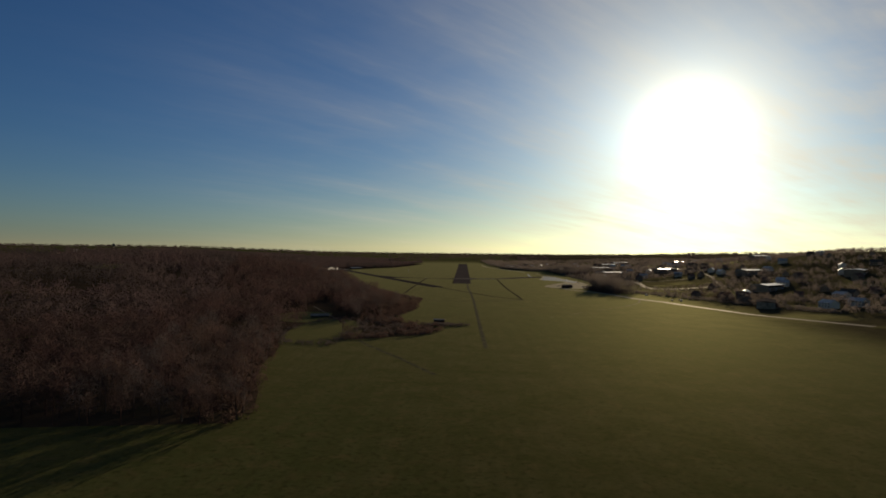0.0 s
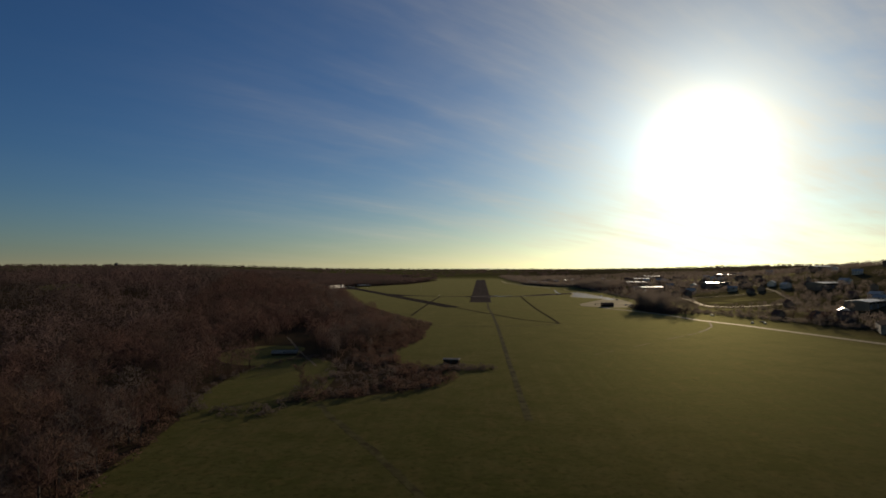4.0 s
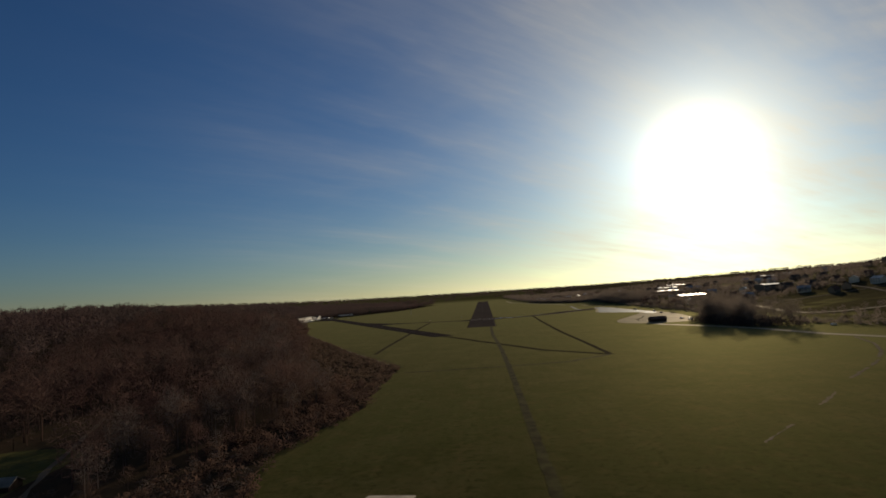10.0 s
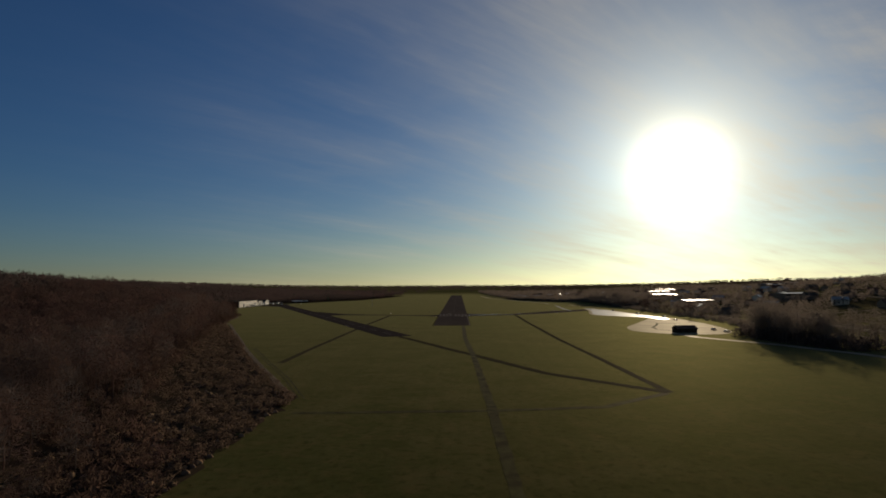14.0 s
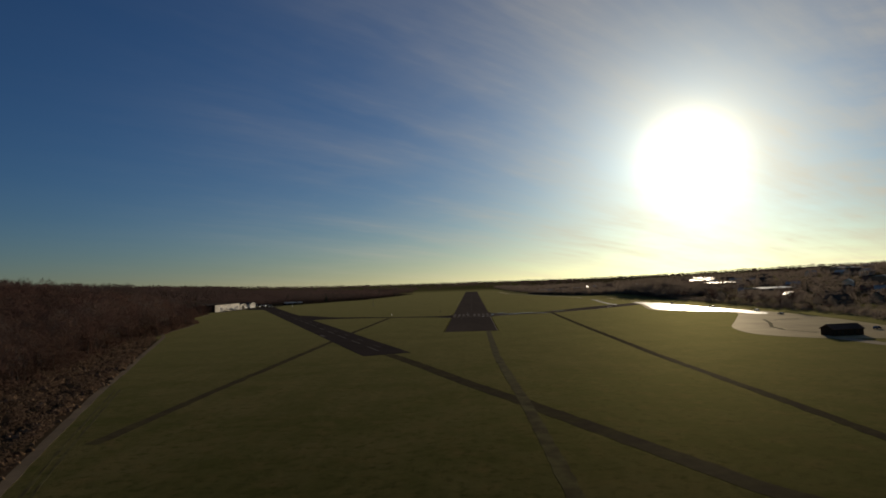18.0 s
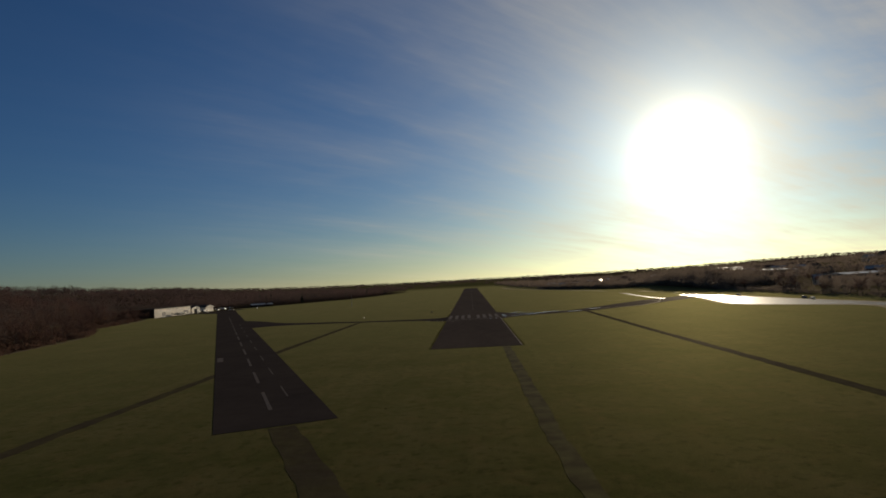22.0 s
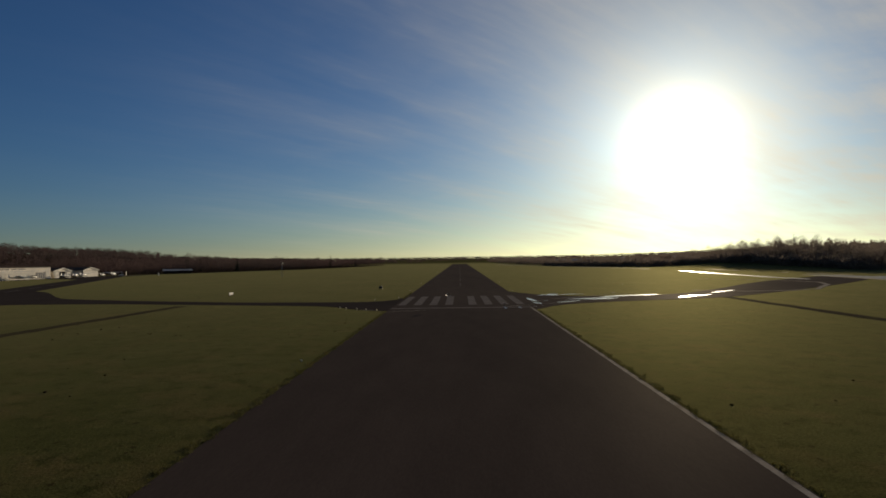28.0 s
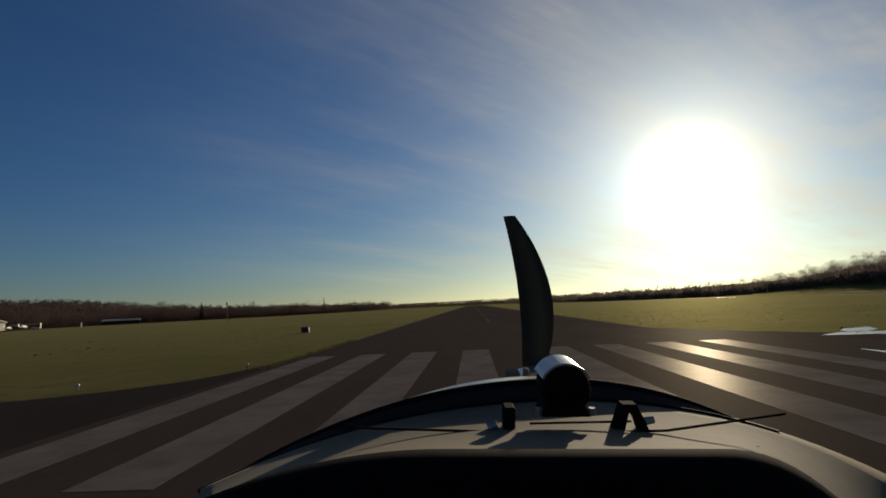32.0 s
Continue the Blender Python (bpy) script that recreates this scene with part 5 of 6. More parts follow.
def parked_plane():
    root = thing("parked_aircraft", "small white high-wing aircraft parked on the asphalt", "aircraft", group="parked light aircraft")
    part("fuselage", body_of([(2.1, 1.05, 0.1, 0.1), (1.9, 1.08, 0.36, 0.36), (0.9, 1.15, 0.5, 0.5), (0.2, 1.35, 0.55, 0.72), (-1.0, 1.35, 0.52, 0.68), (-2.2, 1.25, 0.28, 0.34), (-4.0, 1.25, 0.09, 0.14)]), M_GEL, root, flat=False)
    for side in (-1, 1):
        part("wing", wing_of(0.35, 0.3, side * 0.3, side * 4.9, 2.02, 2.12, 1.35, 1.2, 0.17), M_GEL, root)
        part("tailplane", wing_of(-3.45, -3.6, side * 0.05, side * 1.35, 1.35, 1.35, 0.8, 0.6, 0.07), M_GEL, root)
        part("wing_strut", Shape().tube((0.0, side * 0.5, 0.75), (-0.1, side * 2.4, 2.03), 0.035, 0.035, 6), M_STEEL, root)
        leg = part("main_gear", Shape().tube((-0.5, side * 0.4, 0.75), (-0.5, side * 0.9, 0.25), 0.04, 0.03, 6), M_STEEL, root)
        part("wheel", Shape().tube((-0.5, side * 0.84, 0.2), (-0.5, side * 0.98, 0.2), 0.2, 0.2, 12), M_RUBBER, leg)
    part("fin", Shape().loft([[(-3.3, -0.05, 1.3), (-3.3, 0.05, 1.3), (-4.2, 0.03, 1.25), (-4.2, -0.03, 1.25)], [(-3.9, -0.03, 2.45), (-3.9, 0.03, 2.45), (-4.4, 0.02, 2.45), (-4.4, -0.02, 2.45)]]), M_GEL, root)
    part("windscreen", body_of([(0.62, 1.62, 0.36, 0.16), (0.1, 1.78, 0.5, 0.26), (-0.5, 1.8, 0.54, 0.24)], 10), M_GLASS, root)
    nose = part("nose_gear", Shape().tube((1.4, 0, 0.8), (1.5, 0, 0.22), 0.035, 0.03, 6), M_STEEL, root)
    part("wheel", Shape().tube((1.5, -0.06, 0.18), (1.5, 0.06, 0.18), 0.18, 0.18, 12), M_RUBBER, nose)
    part("propeller", Shape().loft([[(2.2, -0.06, 0.3), (2.24, -0.06, 0.3), (2.24, 0.06, 0.3), (2.2, 0.06, 0.3)], [(2.16, -0.07, 1.05), (2.26, -0.05, 1.05), (2.26, 0.07, 1.05), (2.16, 0.05, 1.05)], [(2.2, -0.06, 1.8), (2.24, -0.06, 1.8), (2.24, 0.06, 1.8), (2.2, 0.06, 1.8)]]), M_DARK, root)
    return root


plane = parked_plane()
plane.matrix_basis = pose(-302, 351, 0.06, 0, 0, 99) @ Matrix.Scale(1.25, 4)
for x, y, turn in ((-295, 355, 102), (-305, 262, 25), (-304, 273, 80), (-304, 308, 95), (-303, 318, 105), (-306, 333, 95)):
    copy_thing(plane, pose(x, y, 0.04, 0, 0, turn) @ Matrix.Scale(1.25, 4))


def car(mat, label):
    root = thing("car", label, "car", group="cars by the hangars")
    prof = [(2.1, 0.35), (2.15, 0.65), (1.95, 0.8), (1.1, 0.9), (0.5, 1.38), (-1.2, 1.42), (-1.9, 0.95), (-2.1, 0.85), (-2.1, 0.35)]
    part("body", Shape().loft([[(x * s, y, 0.35 + (z - 0.35) * q) for x, z in prof] for y, s, q in ((-0.85, 0.97, 0.93), (-0.7, 1, 1), (0.7, 1, 1), (0.85, 0.97, 0.93))]), mat, root)
    part("side_windows", Shape().put([(x, y, z) for y in (-0.83, 0.83) for x, z in ((0.85, 0.95), (0.42, 1.3), (-1.15, 1.33), (-1.6, 0.97))], [(0, 1, 2, 3), (7, 6, 5, 4), (0, 4, 5, 1), (1, 5, 6, 2), (2, 6, 7, 3), (3, 7, 4, 0)]), M_GLASS, root)
    tyre = Shape().tube((0, -0.1, 0), (0, 0.1, 0), 0.31, 0.31, 14).mesh("wheel", M_RUBBER)
    for x in (1.3, -1.3):
        for y in (-0.8, 0.8):
            part("wheel", tyre, M_RUBBER, root, m=pose(x, y, 0.31))
    return root


white_car = car(M_GEL, "white car parked on the asphalt")
white_car.matrix_basis = pose(-309, 241, 0.03, 0, 0, 88)
grey_car = car(M_GREY, "grey car parked by the hangar")
grey_car.matrix_basis = pose(-308, 250, 0.03, 0, 0, 85)
blue_car = car(M_BLUE, "dark blue car parked by the apron")
blue_car.matrix_basis = pose(186, -190, 0.04, 0, 0, 30)
for c, x, y, turn in ((white_car, -290, 358, 40), (grey_car, 200, -80, 100), (white_car, 204, -40, 95), (white_car, 198, 20, 80), (blue_car, 199, 30, 85), (white_car, -305, 290, 70), (grey_car, 192, 100, 92), (white_car, 188, -206, 10), (white_car, 241, -414, 60), (white_car, 249, -420, 75), (grey_car, 252, -408, 120), (white_car, 236, -338, 20)):
    copy_thing(c, pose(x, y, 0.04 + ground_z(x, y), 0, 0, turn))


# ---------------------------------------------------------------- lights and small things on the field
def edge_light():
    root = thing("edge_light", "small white runway light on a short stalk", "light", group="lights along the pavement")
    part("stalk", Shape().tube((0, 0, -0.05), (0, 0, 0.2), 0.05, 0.04, 8), M_STEEL, root)
    part("lamp", Shape().loft([[(math.cos(0.7854 * i) * r, math.sin(0.7854 * i) * r, z) for i in range(8)] for r, z in ((0.1, 0.18), (0.13, 0.24), (0.11, 0.33), (0.05, 0.38))]), M_LAMP, root, flat=False)
    return root


LIGHT = edge_light()
LIGHT.matrix_basis = pose(16.6, 298, 0.05)
for x, y in ((-22, 16.5), (-16.6, 24), (-16.6, 58), (-16.6, 118), (-16.6, 178), (16.6, 58), (16.6, 118), (16.6, 178), (60, 85), (-16.6, 238), (16.6, 238), (-16.6, -72),
             (-16.6, 298)):
    copy_thing(LIGHT, pose(x, y, 0.05, 0, 0, x * 30)).scale = (0.75, 0.75, 0.7)


def marker_plate():
    root = thing("marker_plate", "small white tilted marker plate on two short legs", "marker", group="marker plates along the taxiway flare")
    part("plate", Shape().put([(-0.15, -0.1, 0.14), (0.15, -0.1, 0.14), (0.06, 0.12, 0.5), (-0.1, 0.12, 0.5), (-0.15, -0.08, 0.12), (0.15, -0.08, 0.12), (0.06, 0.15, 0.49), (-0.1, 0.15, 0.49)],
                              [(0, 1, 2, 3), (7, 6, 5, 4), (0, 4, 5, 1), (1, 5, 6, 2), (2, 6, 7, 3), (3, 7, 4, 0)]), M_PLATE, root)
    for side in (-1, 1):
        part("leg", Shape().tube((side * 0.09, 0.05, -0.05), (side * 0.1, 0.02, 0.36), 0.015, 0.012, 6), M_STEEL, root)
    return root


PLATE = marker_plate()
PLATE.scale = (0.75, 0.75, 0.85)
PLATE.matrix_basis = pose(-26.2, -6.3, 0, 0, 0, -20) @ Matrix.Diagonal((0.72, 0.72, 0.85, 1))
for x, y in ((-24.6, -7.6), (-21.9, -9.9), (-19.7, -11.6), (-17.3, -12.9)):
    copy_thing(PLATE, pose(x, y, 0, 0, 0, -20 + 7 * x % 15))


def ground_disc():
    root = thing("ground_disc", "flat white disc lying on the asphalt", "marker", group="white discs on the asphalt")
    part("disc", Shape().loft([[(math.cos(0.3927 * i) * r, math.sin(0.3927 * i) * r, z) for i in range(16)] for r, z in ((0.27, 0.0), (0.28, 0.03), (0.24, 0.07), (0.1, 0.1))]), M_DISC, root, flat=False)
    part("hub", Shape().tube((0, 0, 0.09), (0, 0, 0.13), 0.05, 0.04, 8), M_STEEL, root)
    return root


DISC = ground_disc()
DISC.matrix_basis = pose(9.3, -8.0, 0.05)
for x, y in ((9.3, -9.1), (9.3, -10.3), (9.3, -11.3), (12.3, -8.7), (12.4, -9.7)):
    copy_thing(DISC, pose(x, y, 0.05, 0, 0, 40 * y))
for x, y in ((15.9, -5.1), (16.0, -6.2), (16.1, -7.2), (17.7, -5.5), (20.6, -2.6)):
    copy_thing(DISC, pose(x, y, 0.05)).scale = (0.4, 0.4, 0.5)

board = thing("marker_board", "white notched marker board on dark legs in the grass", "marker", pose(-70.5, 45, 0, 0, 0, 84) @ Matrix.Diagonal((1.5, 1, 1, 1)))
outline = [(-0.85, 1.12), (-0.62, 0.36), (-0.34, 0.28), (-0.16, 0.5), (0.16, 0.5), (0.34, 0.28), (0.62, 0.36), (0.85, 1.12)]
notched_panel = Shape()
notched_panel.put([(x, y, z) for y in (-0.04, 0.04) for x, z in outline],
               [(0, 1, 2, 3, 4, 5, 6, 7), (15, 14, 13, 12, 11, 10, 9, 8)] + [(k, k + 8, (k + 1) % 8 + 8, (k + 1) % 8) for k in range(8)])
part("panel", notched_panel, M_BOARD, board)
for side in (-1, 1):
    part("leg", Shape().box(side * 0.48 - 0.06, 0.045, -0.1, side * 0.48 + 0.06, 0.145, 1.05, 0.01), M_DARK, board)
    part("edge_strip", Shape().box(side * 0.92 - 0.05, -0.06, 0.5, side * 0.92 + 0.05, 0.06, 1.12, 0.01), M_DARK, board)

post = thing("marker_post", "pale marker post standing in the grass before the wood", "post", pose(-256, 354, 0))
part("shaft", Shape().box(-0.35, -0.35, -0.1, 0.35, 0.35, 2.6, 0.04), M_CREAM, post)
part("cap", Shape().box(-0.42, -0.42, 2.6, 0.42, 0.42, 2.75, 0.03), M_STEEL, post)

cabinet = thing("field_cabinet", "dark equipment cabinet on a low plinth in the grass", "cabinet", pose(-29, 79, 0) @ Matrix.Scale(0.88, 4))
part("plinth", Shape().box(-0.8, -0.5, -0.1, 0.8, 0.5, 0.12, 0.03), M_CONCRETE, cabinet)
box = part("body", Shape().box(-0.65, -0.4, 0.12, 0.65, 0.4, 0.95, 0.04), M_DARK, cabinet)
part("lid", Shape().box(-0.7, -0.45, 0.95, 0.7, 0.45, 1.02, 0.02), M_DARK, box)

mast = thing("lattice_mast", "slim steel lattice mast with a beacon box on top", "mast", pose(-126, 276, 0))
corners = [(math.cos(a) * 0.55, math.sin(a) * 0.55) for a in (0.52, 2.62, 4.71)]
for cx, cy in corners:
    part("leg", Shape().tube((cx, cy, -0.2), (cx * 0.55, cy * 0.55, 8.4), 0.06, 0.05, 6), M_STEEL, mast)
for k in range(8):
    brace = Shape()
    for i in range(3):
        a, b = corners[i], corners[(i + 1) % 3]
        s0, s1 = 1 - 0.45 * k / 8, 1 - 0.45 * (k + 1) / 8
        brace.tube((a[0] * s0, a[1] * s0, 8.4 * k / 8), (b[0] * s1, b[1] * s1, 8.4 * (k + 1) / 8), 0.025, 0.025, 4)
    part("brace", brace, M_STEEL, mast)
part("platform", Shape().box(-0.7, -0.7, 8.4, 0.7, 0.7, 8.55, 0.02), M_DARK, mast)
part("beacon_box", Shape().box(-0.4, -0.4, 8.55, 0.4, 0.4, 9.7, 0.05), M_DARK, mast)
part("aerial", Shape().tube((0, 0, 9.7), (0, 0, 11.6), 0.04, 0.02, 6), M_STEEL, mast)

post = thing("threshold_post", "short dark marker post at the runway edge", "post", pose(9.4, -5.9, 0.05))
part("shaft", Shape().tube((0, 0, -0.1), (0, 0, 0.85), 0.06, 0.05, 8), M_DARK, post)
part("cap", Shape().tube((0, 0, 0.85), (0, 0, 0.95), 0.09, 0.07, 8), M_BOARD, post)

water_tower = thing("water_tower", "distant tower with a broad dark head on the horizon", "tower", pose(-1500, 1350, ground_z(-1500, 1350)))
part("shaft", Shape().tube((0, 0, -2), (0, 0, 34), 4.0, 3.0, 14), M_PLASTER, water_tower)
part("head", Shape().loft([[(math.cos(0.449 * i) * r, math.sin(0.449 * i) * r, z) for i in range(14)] for r, z in ((3, 34), (7.5, 38), (7.5, 44), (2, 47))]), M_DARK, water_tower)

# molehills in the turf
hills = []
for _ in range(700):
    side = rnd.choice((-1, -1, 1))
    x, y = side * (17 + rnd.random() * 75), rnd.uniform(-230, 60)
    if noise.noise((x * 0.05, y * 0.035, 6)) > 0.08 and not (abs(y - 8) < 24 and abs(x) < 140):
        hills.append((x, y, -0.04, rnd.uniform(0.1, 0.3), rnd.uniform(0, 6.28)))
scatter("molehills", [tri_only(c) for c in clods], hills, M_EARTH, "dark molehills of fresh earth in the grass", "molehill")

# tufts in the grass that the camera passes low
tuft = []
for k in range(4):
    s = Shape()
    r2 = random.Random(k)
    for _ in range(7):
        a, h = r2.uniform(0, 6.28), r2.uniform(0.05, 0.14)
        p = Vector((r2.uniform(-0.12, 0.12), r2.uniform(-0.12, 0.12), 0))
        d = Vector((math.cos(a), math.sin(a), 0))
        s.put([p - d * 0.012, p + d * 0.012, p + Vector((-d.y * 0.08, d.x * 0.08, h))], [(0, 1, 2)])
    tuft.append(s)
places = []
for _ in range(1600):
    y = rnd.uniform(-45, 130)
    x = rnd.choice((-1, 1)) * (15.6 + rnd.random() ** 1.5 * 50)
    if -60 < x < -15 and -14 < y < 36 or 15 < x < 80 and -14 < y < 52:
        continue
    places.append((x, y, 0, rnd.uniform(0.6, 1.5), rnd.uniform(0, 6.28)))
for _ in range(4200):
    y = -140 + 190 * rnd.random()
    side = rnd.choice((-1, 1))
    if side < 0 and -14 < y < 22 or side > 0 and -16 < y < 50:
        continue
    places.append((side * (15.05 + 0.55 * rnd.random() ** 2 + 0.2 * math.sin(y * 1.7)), y, 0, rnd.uniform(0.8, 2.0), rnd.uniform(0, 6.28)))
scatter("grass_tufts", tuft, places, M_TUFT, "rough tufts of grass beside the runway", "grass")


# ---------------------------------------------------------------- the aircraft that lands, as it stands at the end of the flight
M_COAMING = material("black_coaming_leather", (0.01, 0.008, 0.008), 0.95, 0, 0.03, 0.2, (6.0, 90.0), 0.2)
M_DECK = material("dusty_beige_deck", (0.25, 0.21, 0.145), 0.85, 0, 0.1, 0.16, (4.0, 60.0), 0.15, (0.12, 0.105, 0.075), 2.0)
M_SEAL = material("black_rubber_seal", (0.014, 0.012, 0.012), 0.9, 0, 0.05, 0.15, (5.0, 60.0), 0.08)
M_COWL = material("silver_cowling", (0.5, 0.49, 0.46), 0.3, 0.5, 0.5, 0.08, (3.0, 30.0), 0.03)
M_BLADE = material("dark_blade", (0.05, 0.046, 0.04), 0.6, 0, 0.3, 0.2, (5.0, 50.0), 0.05, sheen=0.02)

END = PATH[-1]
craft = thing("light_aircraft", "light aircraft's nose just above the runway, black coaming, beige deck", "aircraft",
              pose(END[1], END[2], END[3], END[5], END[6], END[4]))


def sheet(rows, thick):
    """A curved sheet with thickness through rows of points, closed at its edges."""
    n, m = len(rows[0]), len(rows)
    verts = [p for row in rows for p in row] + [(x, y, z - thick) for row in rows for x, y, z in row]
    o = n * m
    faces = []
    for j in range(m - 1):
        for i in range(n - 1):
            a = j * n + i
            faces += [(a, a + 1, a + n + 1, a + n), (a + o, a + n + o, a + n + 1 + o, a + 1 + o)]
    for i in range(n - 1):
        a, b = i, (m - 1) * n + i
        faces += [(a, a + o, a + 1 + o, a + 1), (b, b + 1, b + 1 + o, b + o)]
    for j in range(m - 1):
        a, b = j * n, j * n + n - 1
        faces += [(a, a + n, a + n + o, a + o), (b, b + o, b + n + o, b + n)]
    return Shape().put(verts, faces)


# slopes (sideways and upwards for each metre ahead) of the edges that follow one another from the seat to the nose
def coaming_edge(u):
    return -0.345 - 0.5 * min(u, 0) ** 2 - 2.3 * max(u - 0.49, 0) ** 2


def seal_low(u):
    return -0.262 - (0.38 if u < 0.22 else 0.44) * (u - 0.22) ** 2


def seal_high(u):
    return -0.228 - (0.52 if u < 0.2 else 0.74) * (u - 0.2) ** 2


across = [-0.42 + 1.2 * i / 48 for i in range(49)]
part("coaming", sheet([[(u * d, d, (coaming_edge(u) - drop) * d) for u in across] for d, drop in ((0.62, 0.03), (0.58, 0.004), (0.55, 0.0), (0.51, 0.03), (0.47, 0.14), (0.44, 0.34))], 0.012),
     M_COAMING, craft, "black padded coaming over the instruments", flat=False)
deck_rows = []
for k in range(9):
    t = k / 8
    d = 0.6 + 0.4 * t
    deck_rows.append([(u * d, d, ((coaming_edge(u) - 0.012) * (1 - t) + (seal_low(u) + 0.004) * t) * d) for u in across])
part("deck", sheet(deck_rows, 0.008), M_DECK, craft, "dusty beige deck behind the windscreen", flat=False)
M_BAND = material("brown_black_plastic", (0.03, 0.022, 0.02), 0.75, 0, 0.15, 0.2, (5.0, 60.0), 0.1)
band_rows = []
for d, t in ((0.99, 0.0), (1.0, 0.3), (1.015, 0.7), (1.03, 1.0)):
    band_rows.append([(u * d, d, (seal_low(u) * (1 - t) + max(seal_high(u), seal_low(u) + 0.006) * t) * d) for u in [-0.42 + 1.0 * i / 60 for i in range(61)]])
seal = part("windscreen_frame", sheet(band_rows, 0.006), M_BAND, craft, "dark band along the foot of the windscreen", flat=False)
for edge, d, thick in ((seal_high, 1.03, 0.0055), (seal_low, 0.985, 0.0042)):
    bead = Shape()
    bead.loft([[(u * d + math.cos(1.0472 * i) * 0.3 * thick, d + math.cos(1.0472 * i) * thick, (max(edge(u), seal_low(u) + 0.001)) * d + math.sin(1.0472 * i) * thick) for i in range(6)] for u in [-0.42 + 1.0 * k / 60 for k in range(61)]])
    part("rubber_bead", bead, M_SEAL, seal, "black rubber bead", flat=False)
cowl_rows = []
for k in range(8):
    t = k / 7
    d = 1.06 + 0.7 * t
    cowl_rows.append([(0.15 * d + (u - 0.15) * (1.06 + 0.25 * t), d, (-0.227 + 0.016 * t) * d - (0.62 + 0.25 * t) * (u - 0.17) ** 2 - 0.05 * t ** 6) for u in [-0.4 + 1.1 * i / 32 for i in range(33)]])
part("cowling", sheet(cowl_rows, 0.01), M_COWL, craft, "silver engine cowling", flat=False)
belly_rows = []
for k in range(8):
    t = k / 7
    d = 1.06 + 0.7 * t
    half, middle = 0.56 * (1 - 0.25 * t), 0.15 * d
    belly_rows.append([(middle + math.cos(a) * half, d, -0.47 * d ** 0.3 + 0.02 * t - math.sin(a) * (0.3 - 0.08 * t)) for a in [math.pi * i / 20 for i in range(21)]])
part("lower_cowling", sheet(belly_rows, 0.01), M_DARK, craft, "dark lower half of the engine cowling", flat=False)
part("cowl_latch", Shape().box(0.165, 1.5, -0.338, 0.2, 1.54, -0.318, 0.004).box(0.21, 1.5, -0.336, 0.225, 1.53, -0.312, 0.004), M_DECK, craft)

# compass on its foot
can = Shape()
cx, cz = 0.171, -0.196
can.loft([[(cx + math.cos(0.2618 * i) * r, d, cz + math.sin(0.2618 * i) * r) for i in range(24)] for d, r in ((0.80, 0.026), (0.795, 0.031), (0.80, 0.033), (0.86, 0.033), (0.875, 0.028))])
compass = part("compass", can, M_SEAL, craft, "round black compass with a silver rim", flat=False)
hood = Shape()
hood.loft([[(cx + math.cos(0.45 + 2.24 * i / 12) * r, d, cz + math.sin(0.45 + 2.24 * i / 12) * r) for i in range(13)] + [(cx + math.cos(2.69 - 2.24 * i / 12) * (r - 0.003), d, cz + math.sin(2.69 - 2.24 * i / 12) * (r - 0.003)) for i in range(13)] for d, r in ((0.803, 0.0375), (0.87, 0.0375))])
part("rim", hood, M_COWL, compass, "silver rim")
part("foot", Shape().loft([[(cx - w, 0.8, z), (cx + w, 0.8, z), (cx + w, 0.86, z), (cx - w, 0.86, z)] for w, z in ((0.034, -0.232), (0.03, -0.226), (0.025, -0.215), (0.027, -0.19))]), M_SEAL, compass)
for side in (-1, 1):
    part("screw", Shape().tube((cx + side * 0.037, 0.81, -0.232), (cx + side * 0.037, 0.81, -0.222), 0.006, 0.005, 8), M_STEEL, compass)

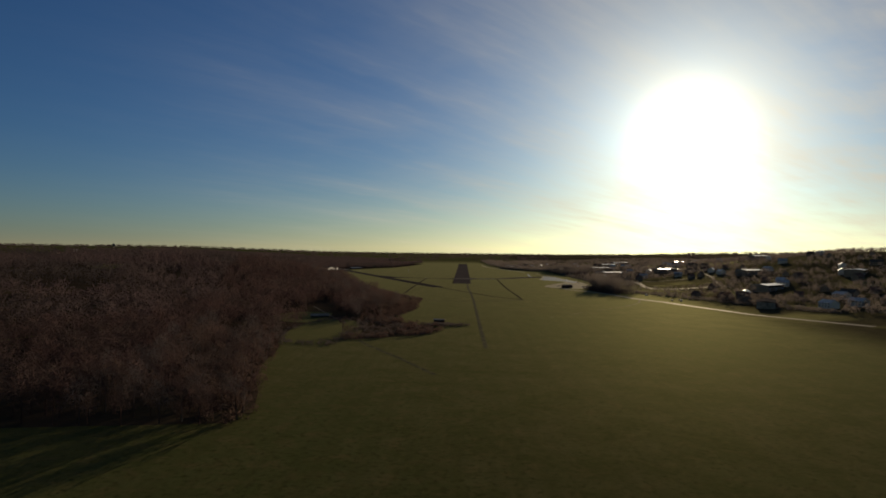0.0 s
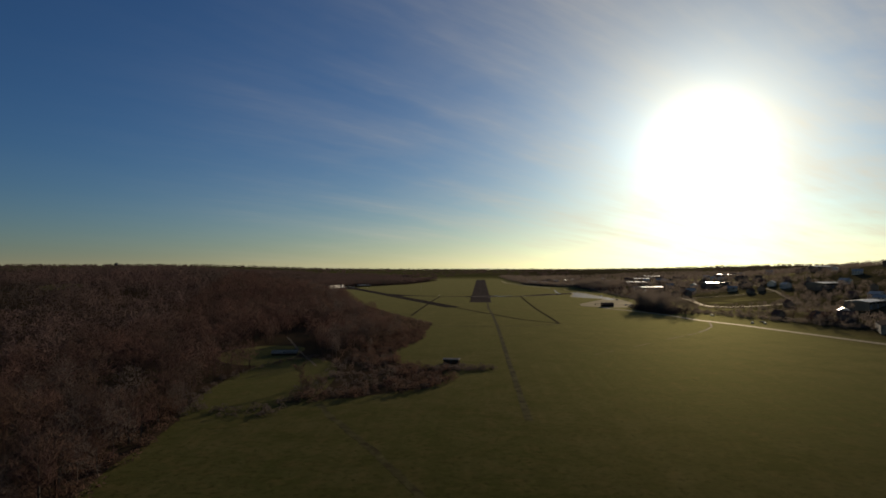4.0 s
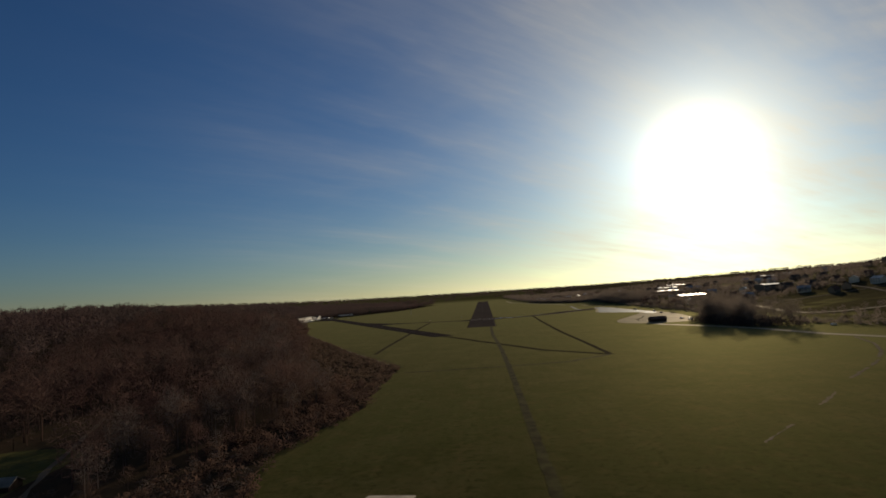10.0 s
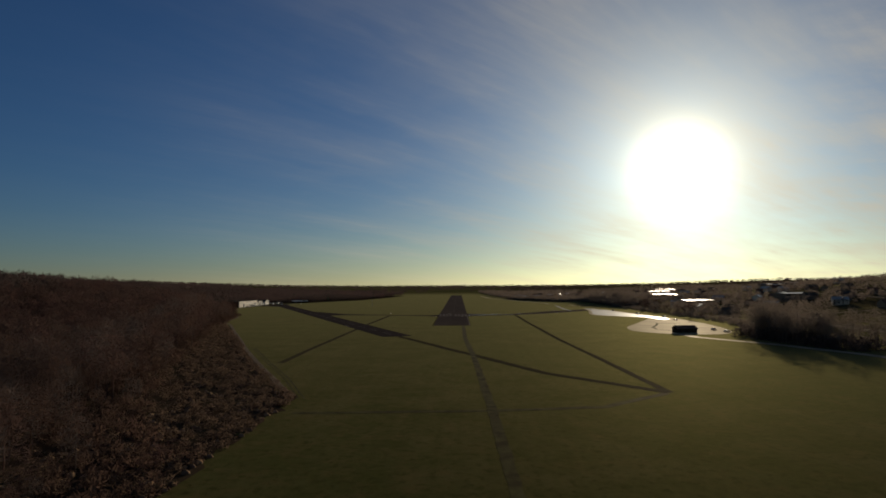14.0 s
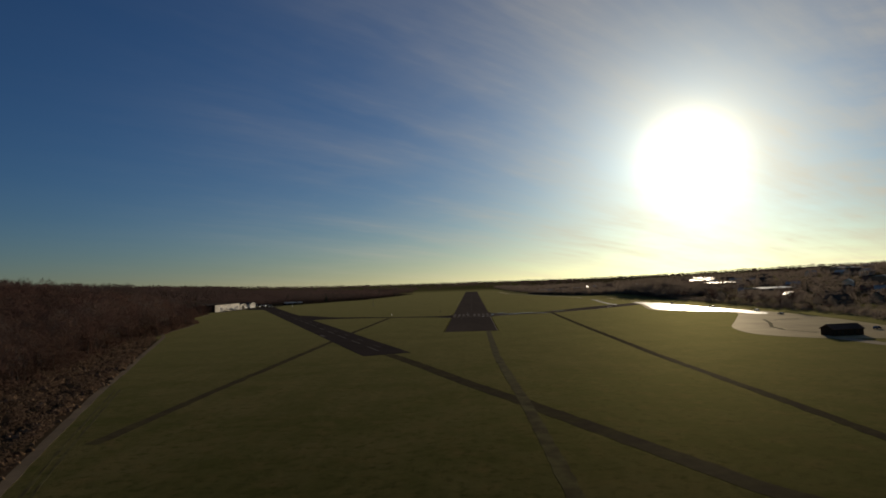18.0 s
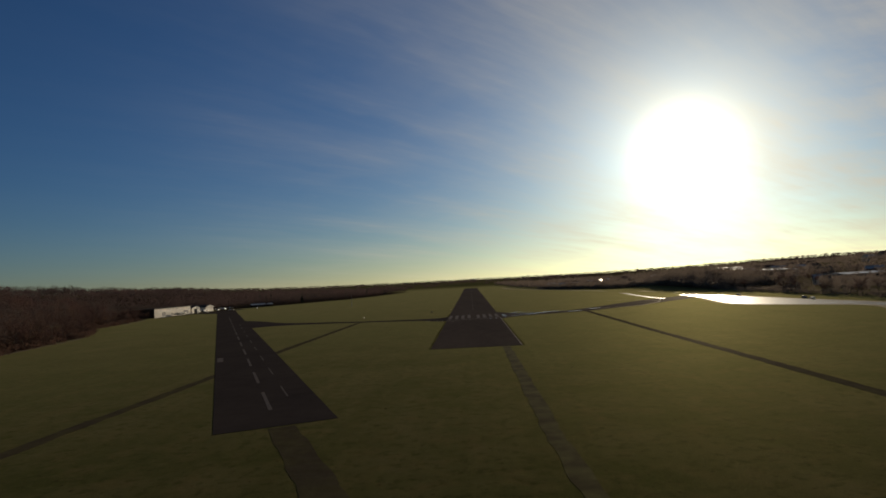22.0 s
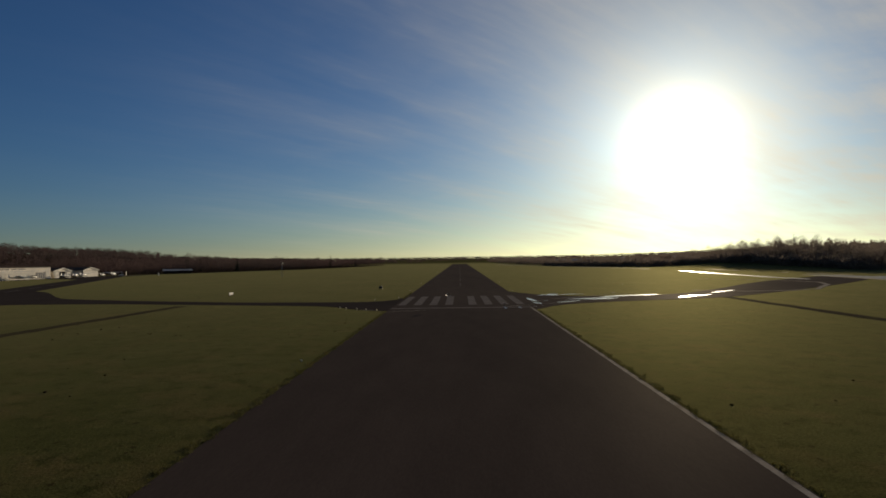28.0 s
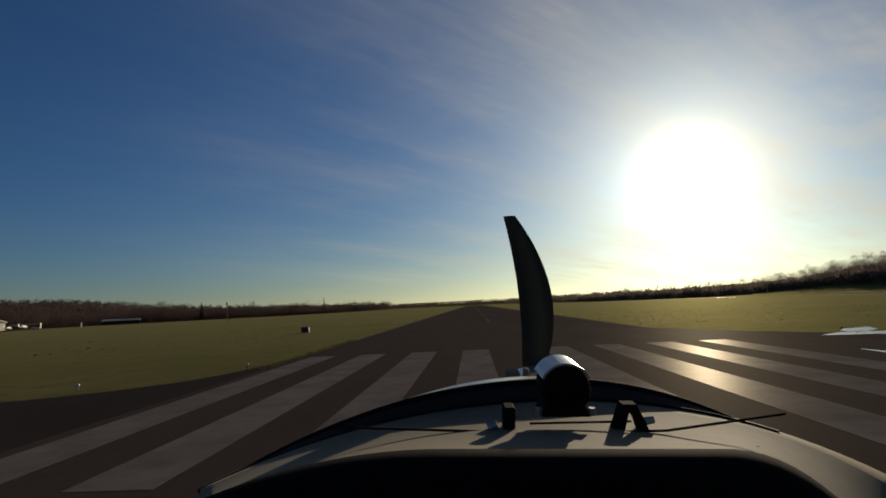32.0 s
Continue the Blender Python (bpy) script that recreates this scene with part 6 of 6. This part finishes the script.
# two brackets, the stays and the wiper-like rods
block = part("bracket", Shape().box(0.083, 0.79, -0.255, 0.099, 0.82, -0.217, 0.002), M_SEAL, craft)
part("knob", Shape().tube((0.062, 0.8, -0.247), (0.075, 0.8, -0.242), 0.008, 0.006, 8), M_STEEL, block)
frame_a = Shape()
frame_a.loft([[(x0, d, z) for x0, d in ((x - w, 0.79), (x + w, 0.79), (x + w, 0.81), (x - w, 0.81))] for x, w, z in ((0.238, 0.009, -0.258), (0.243, 0.007, -0.24), (0.25, 0.006, -0.214))])
frame_a.loft([[(x0, d, z) for x0, d in ((x - w, 0.79), (x + w, 0.79), (x + w, 0.81), (x - w, 0.81))] for x, w, z in ((0.278, 0.007, -0.257), (0.271, 0.006, -0.236), (0.259, 0.006, -0.214))])
frame_a.box(0.244, 0.789, -0.2165, 0.265, 0.811, -0.212, 0.001)
stand = part("bracket", frame_a, M_SEAL, craft)
part("knob", Shape().tube((0.278, 0.8, -0.238), (0.291, 0.8, -0.236), 0.006, 0.005, 8), M_STEEL, stand)


def rod(name, points, thick):
    s = Shape()
    for a, b in zip(points, points[1:]):
        s.tube(a, b, thick, thick, 6)
    part(name, s, M_SEAL, craft)


rod("stay", [(-0.15, 0.8, -0.246), (0.07, 0.795, -0.251), (0.2, 0.785, -0.249), (0.3, 0.775, -0.243), (0.455, 0.77, -0.219)], 0.0018)
rod("stay", [(0.12, 0.8, -0.241), (0.26, 0.8, -0.238)], 0.0016)
rod("stay", [(-0.03, 0.76, -0.264), (0.06, 0.77, -0.254), (0.2, 0.78, -0.2525), (0.31, 0.775, -0.25), (0.37, 0.76, -0.253), (0.41, 0.75, -0.2575)], 0.0016)

# propeller: one blade standing up from the hub
blade_rows = []
for k in range(13):
    s = k / 12
    u, half = 0.156 + 0.05 * s - 0.092 * s * s, (0.036 + 0.09 * s - 0.108 * s * s) / 2
    v = -0.205 + 0.262 * s
    d = 1.9
    blade_rows.append([((u - half) * d, d + 0.02, v * d), (u * d, d - 0.012, v * d), ((u + half) * d, d - 0.02, v * d), (u * d, d + 0.014, v * d)])
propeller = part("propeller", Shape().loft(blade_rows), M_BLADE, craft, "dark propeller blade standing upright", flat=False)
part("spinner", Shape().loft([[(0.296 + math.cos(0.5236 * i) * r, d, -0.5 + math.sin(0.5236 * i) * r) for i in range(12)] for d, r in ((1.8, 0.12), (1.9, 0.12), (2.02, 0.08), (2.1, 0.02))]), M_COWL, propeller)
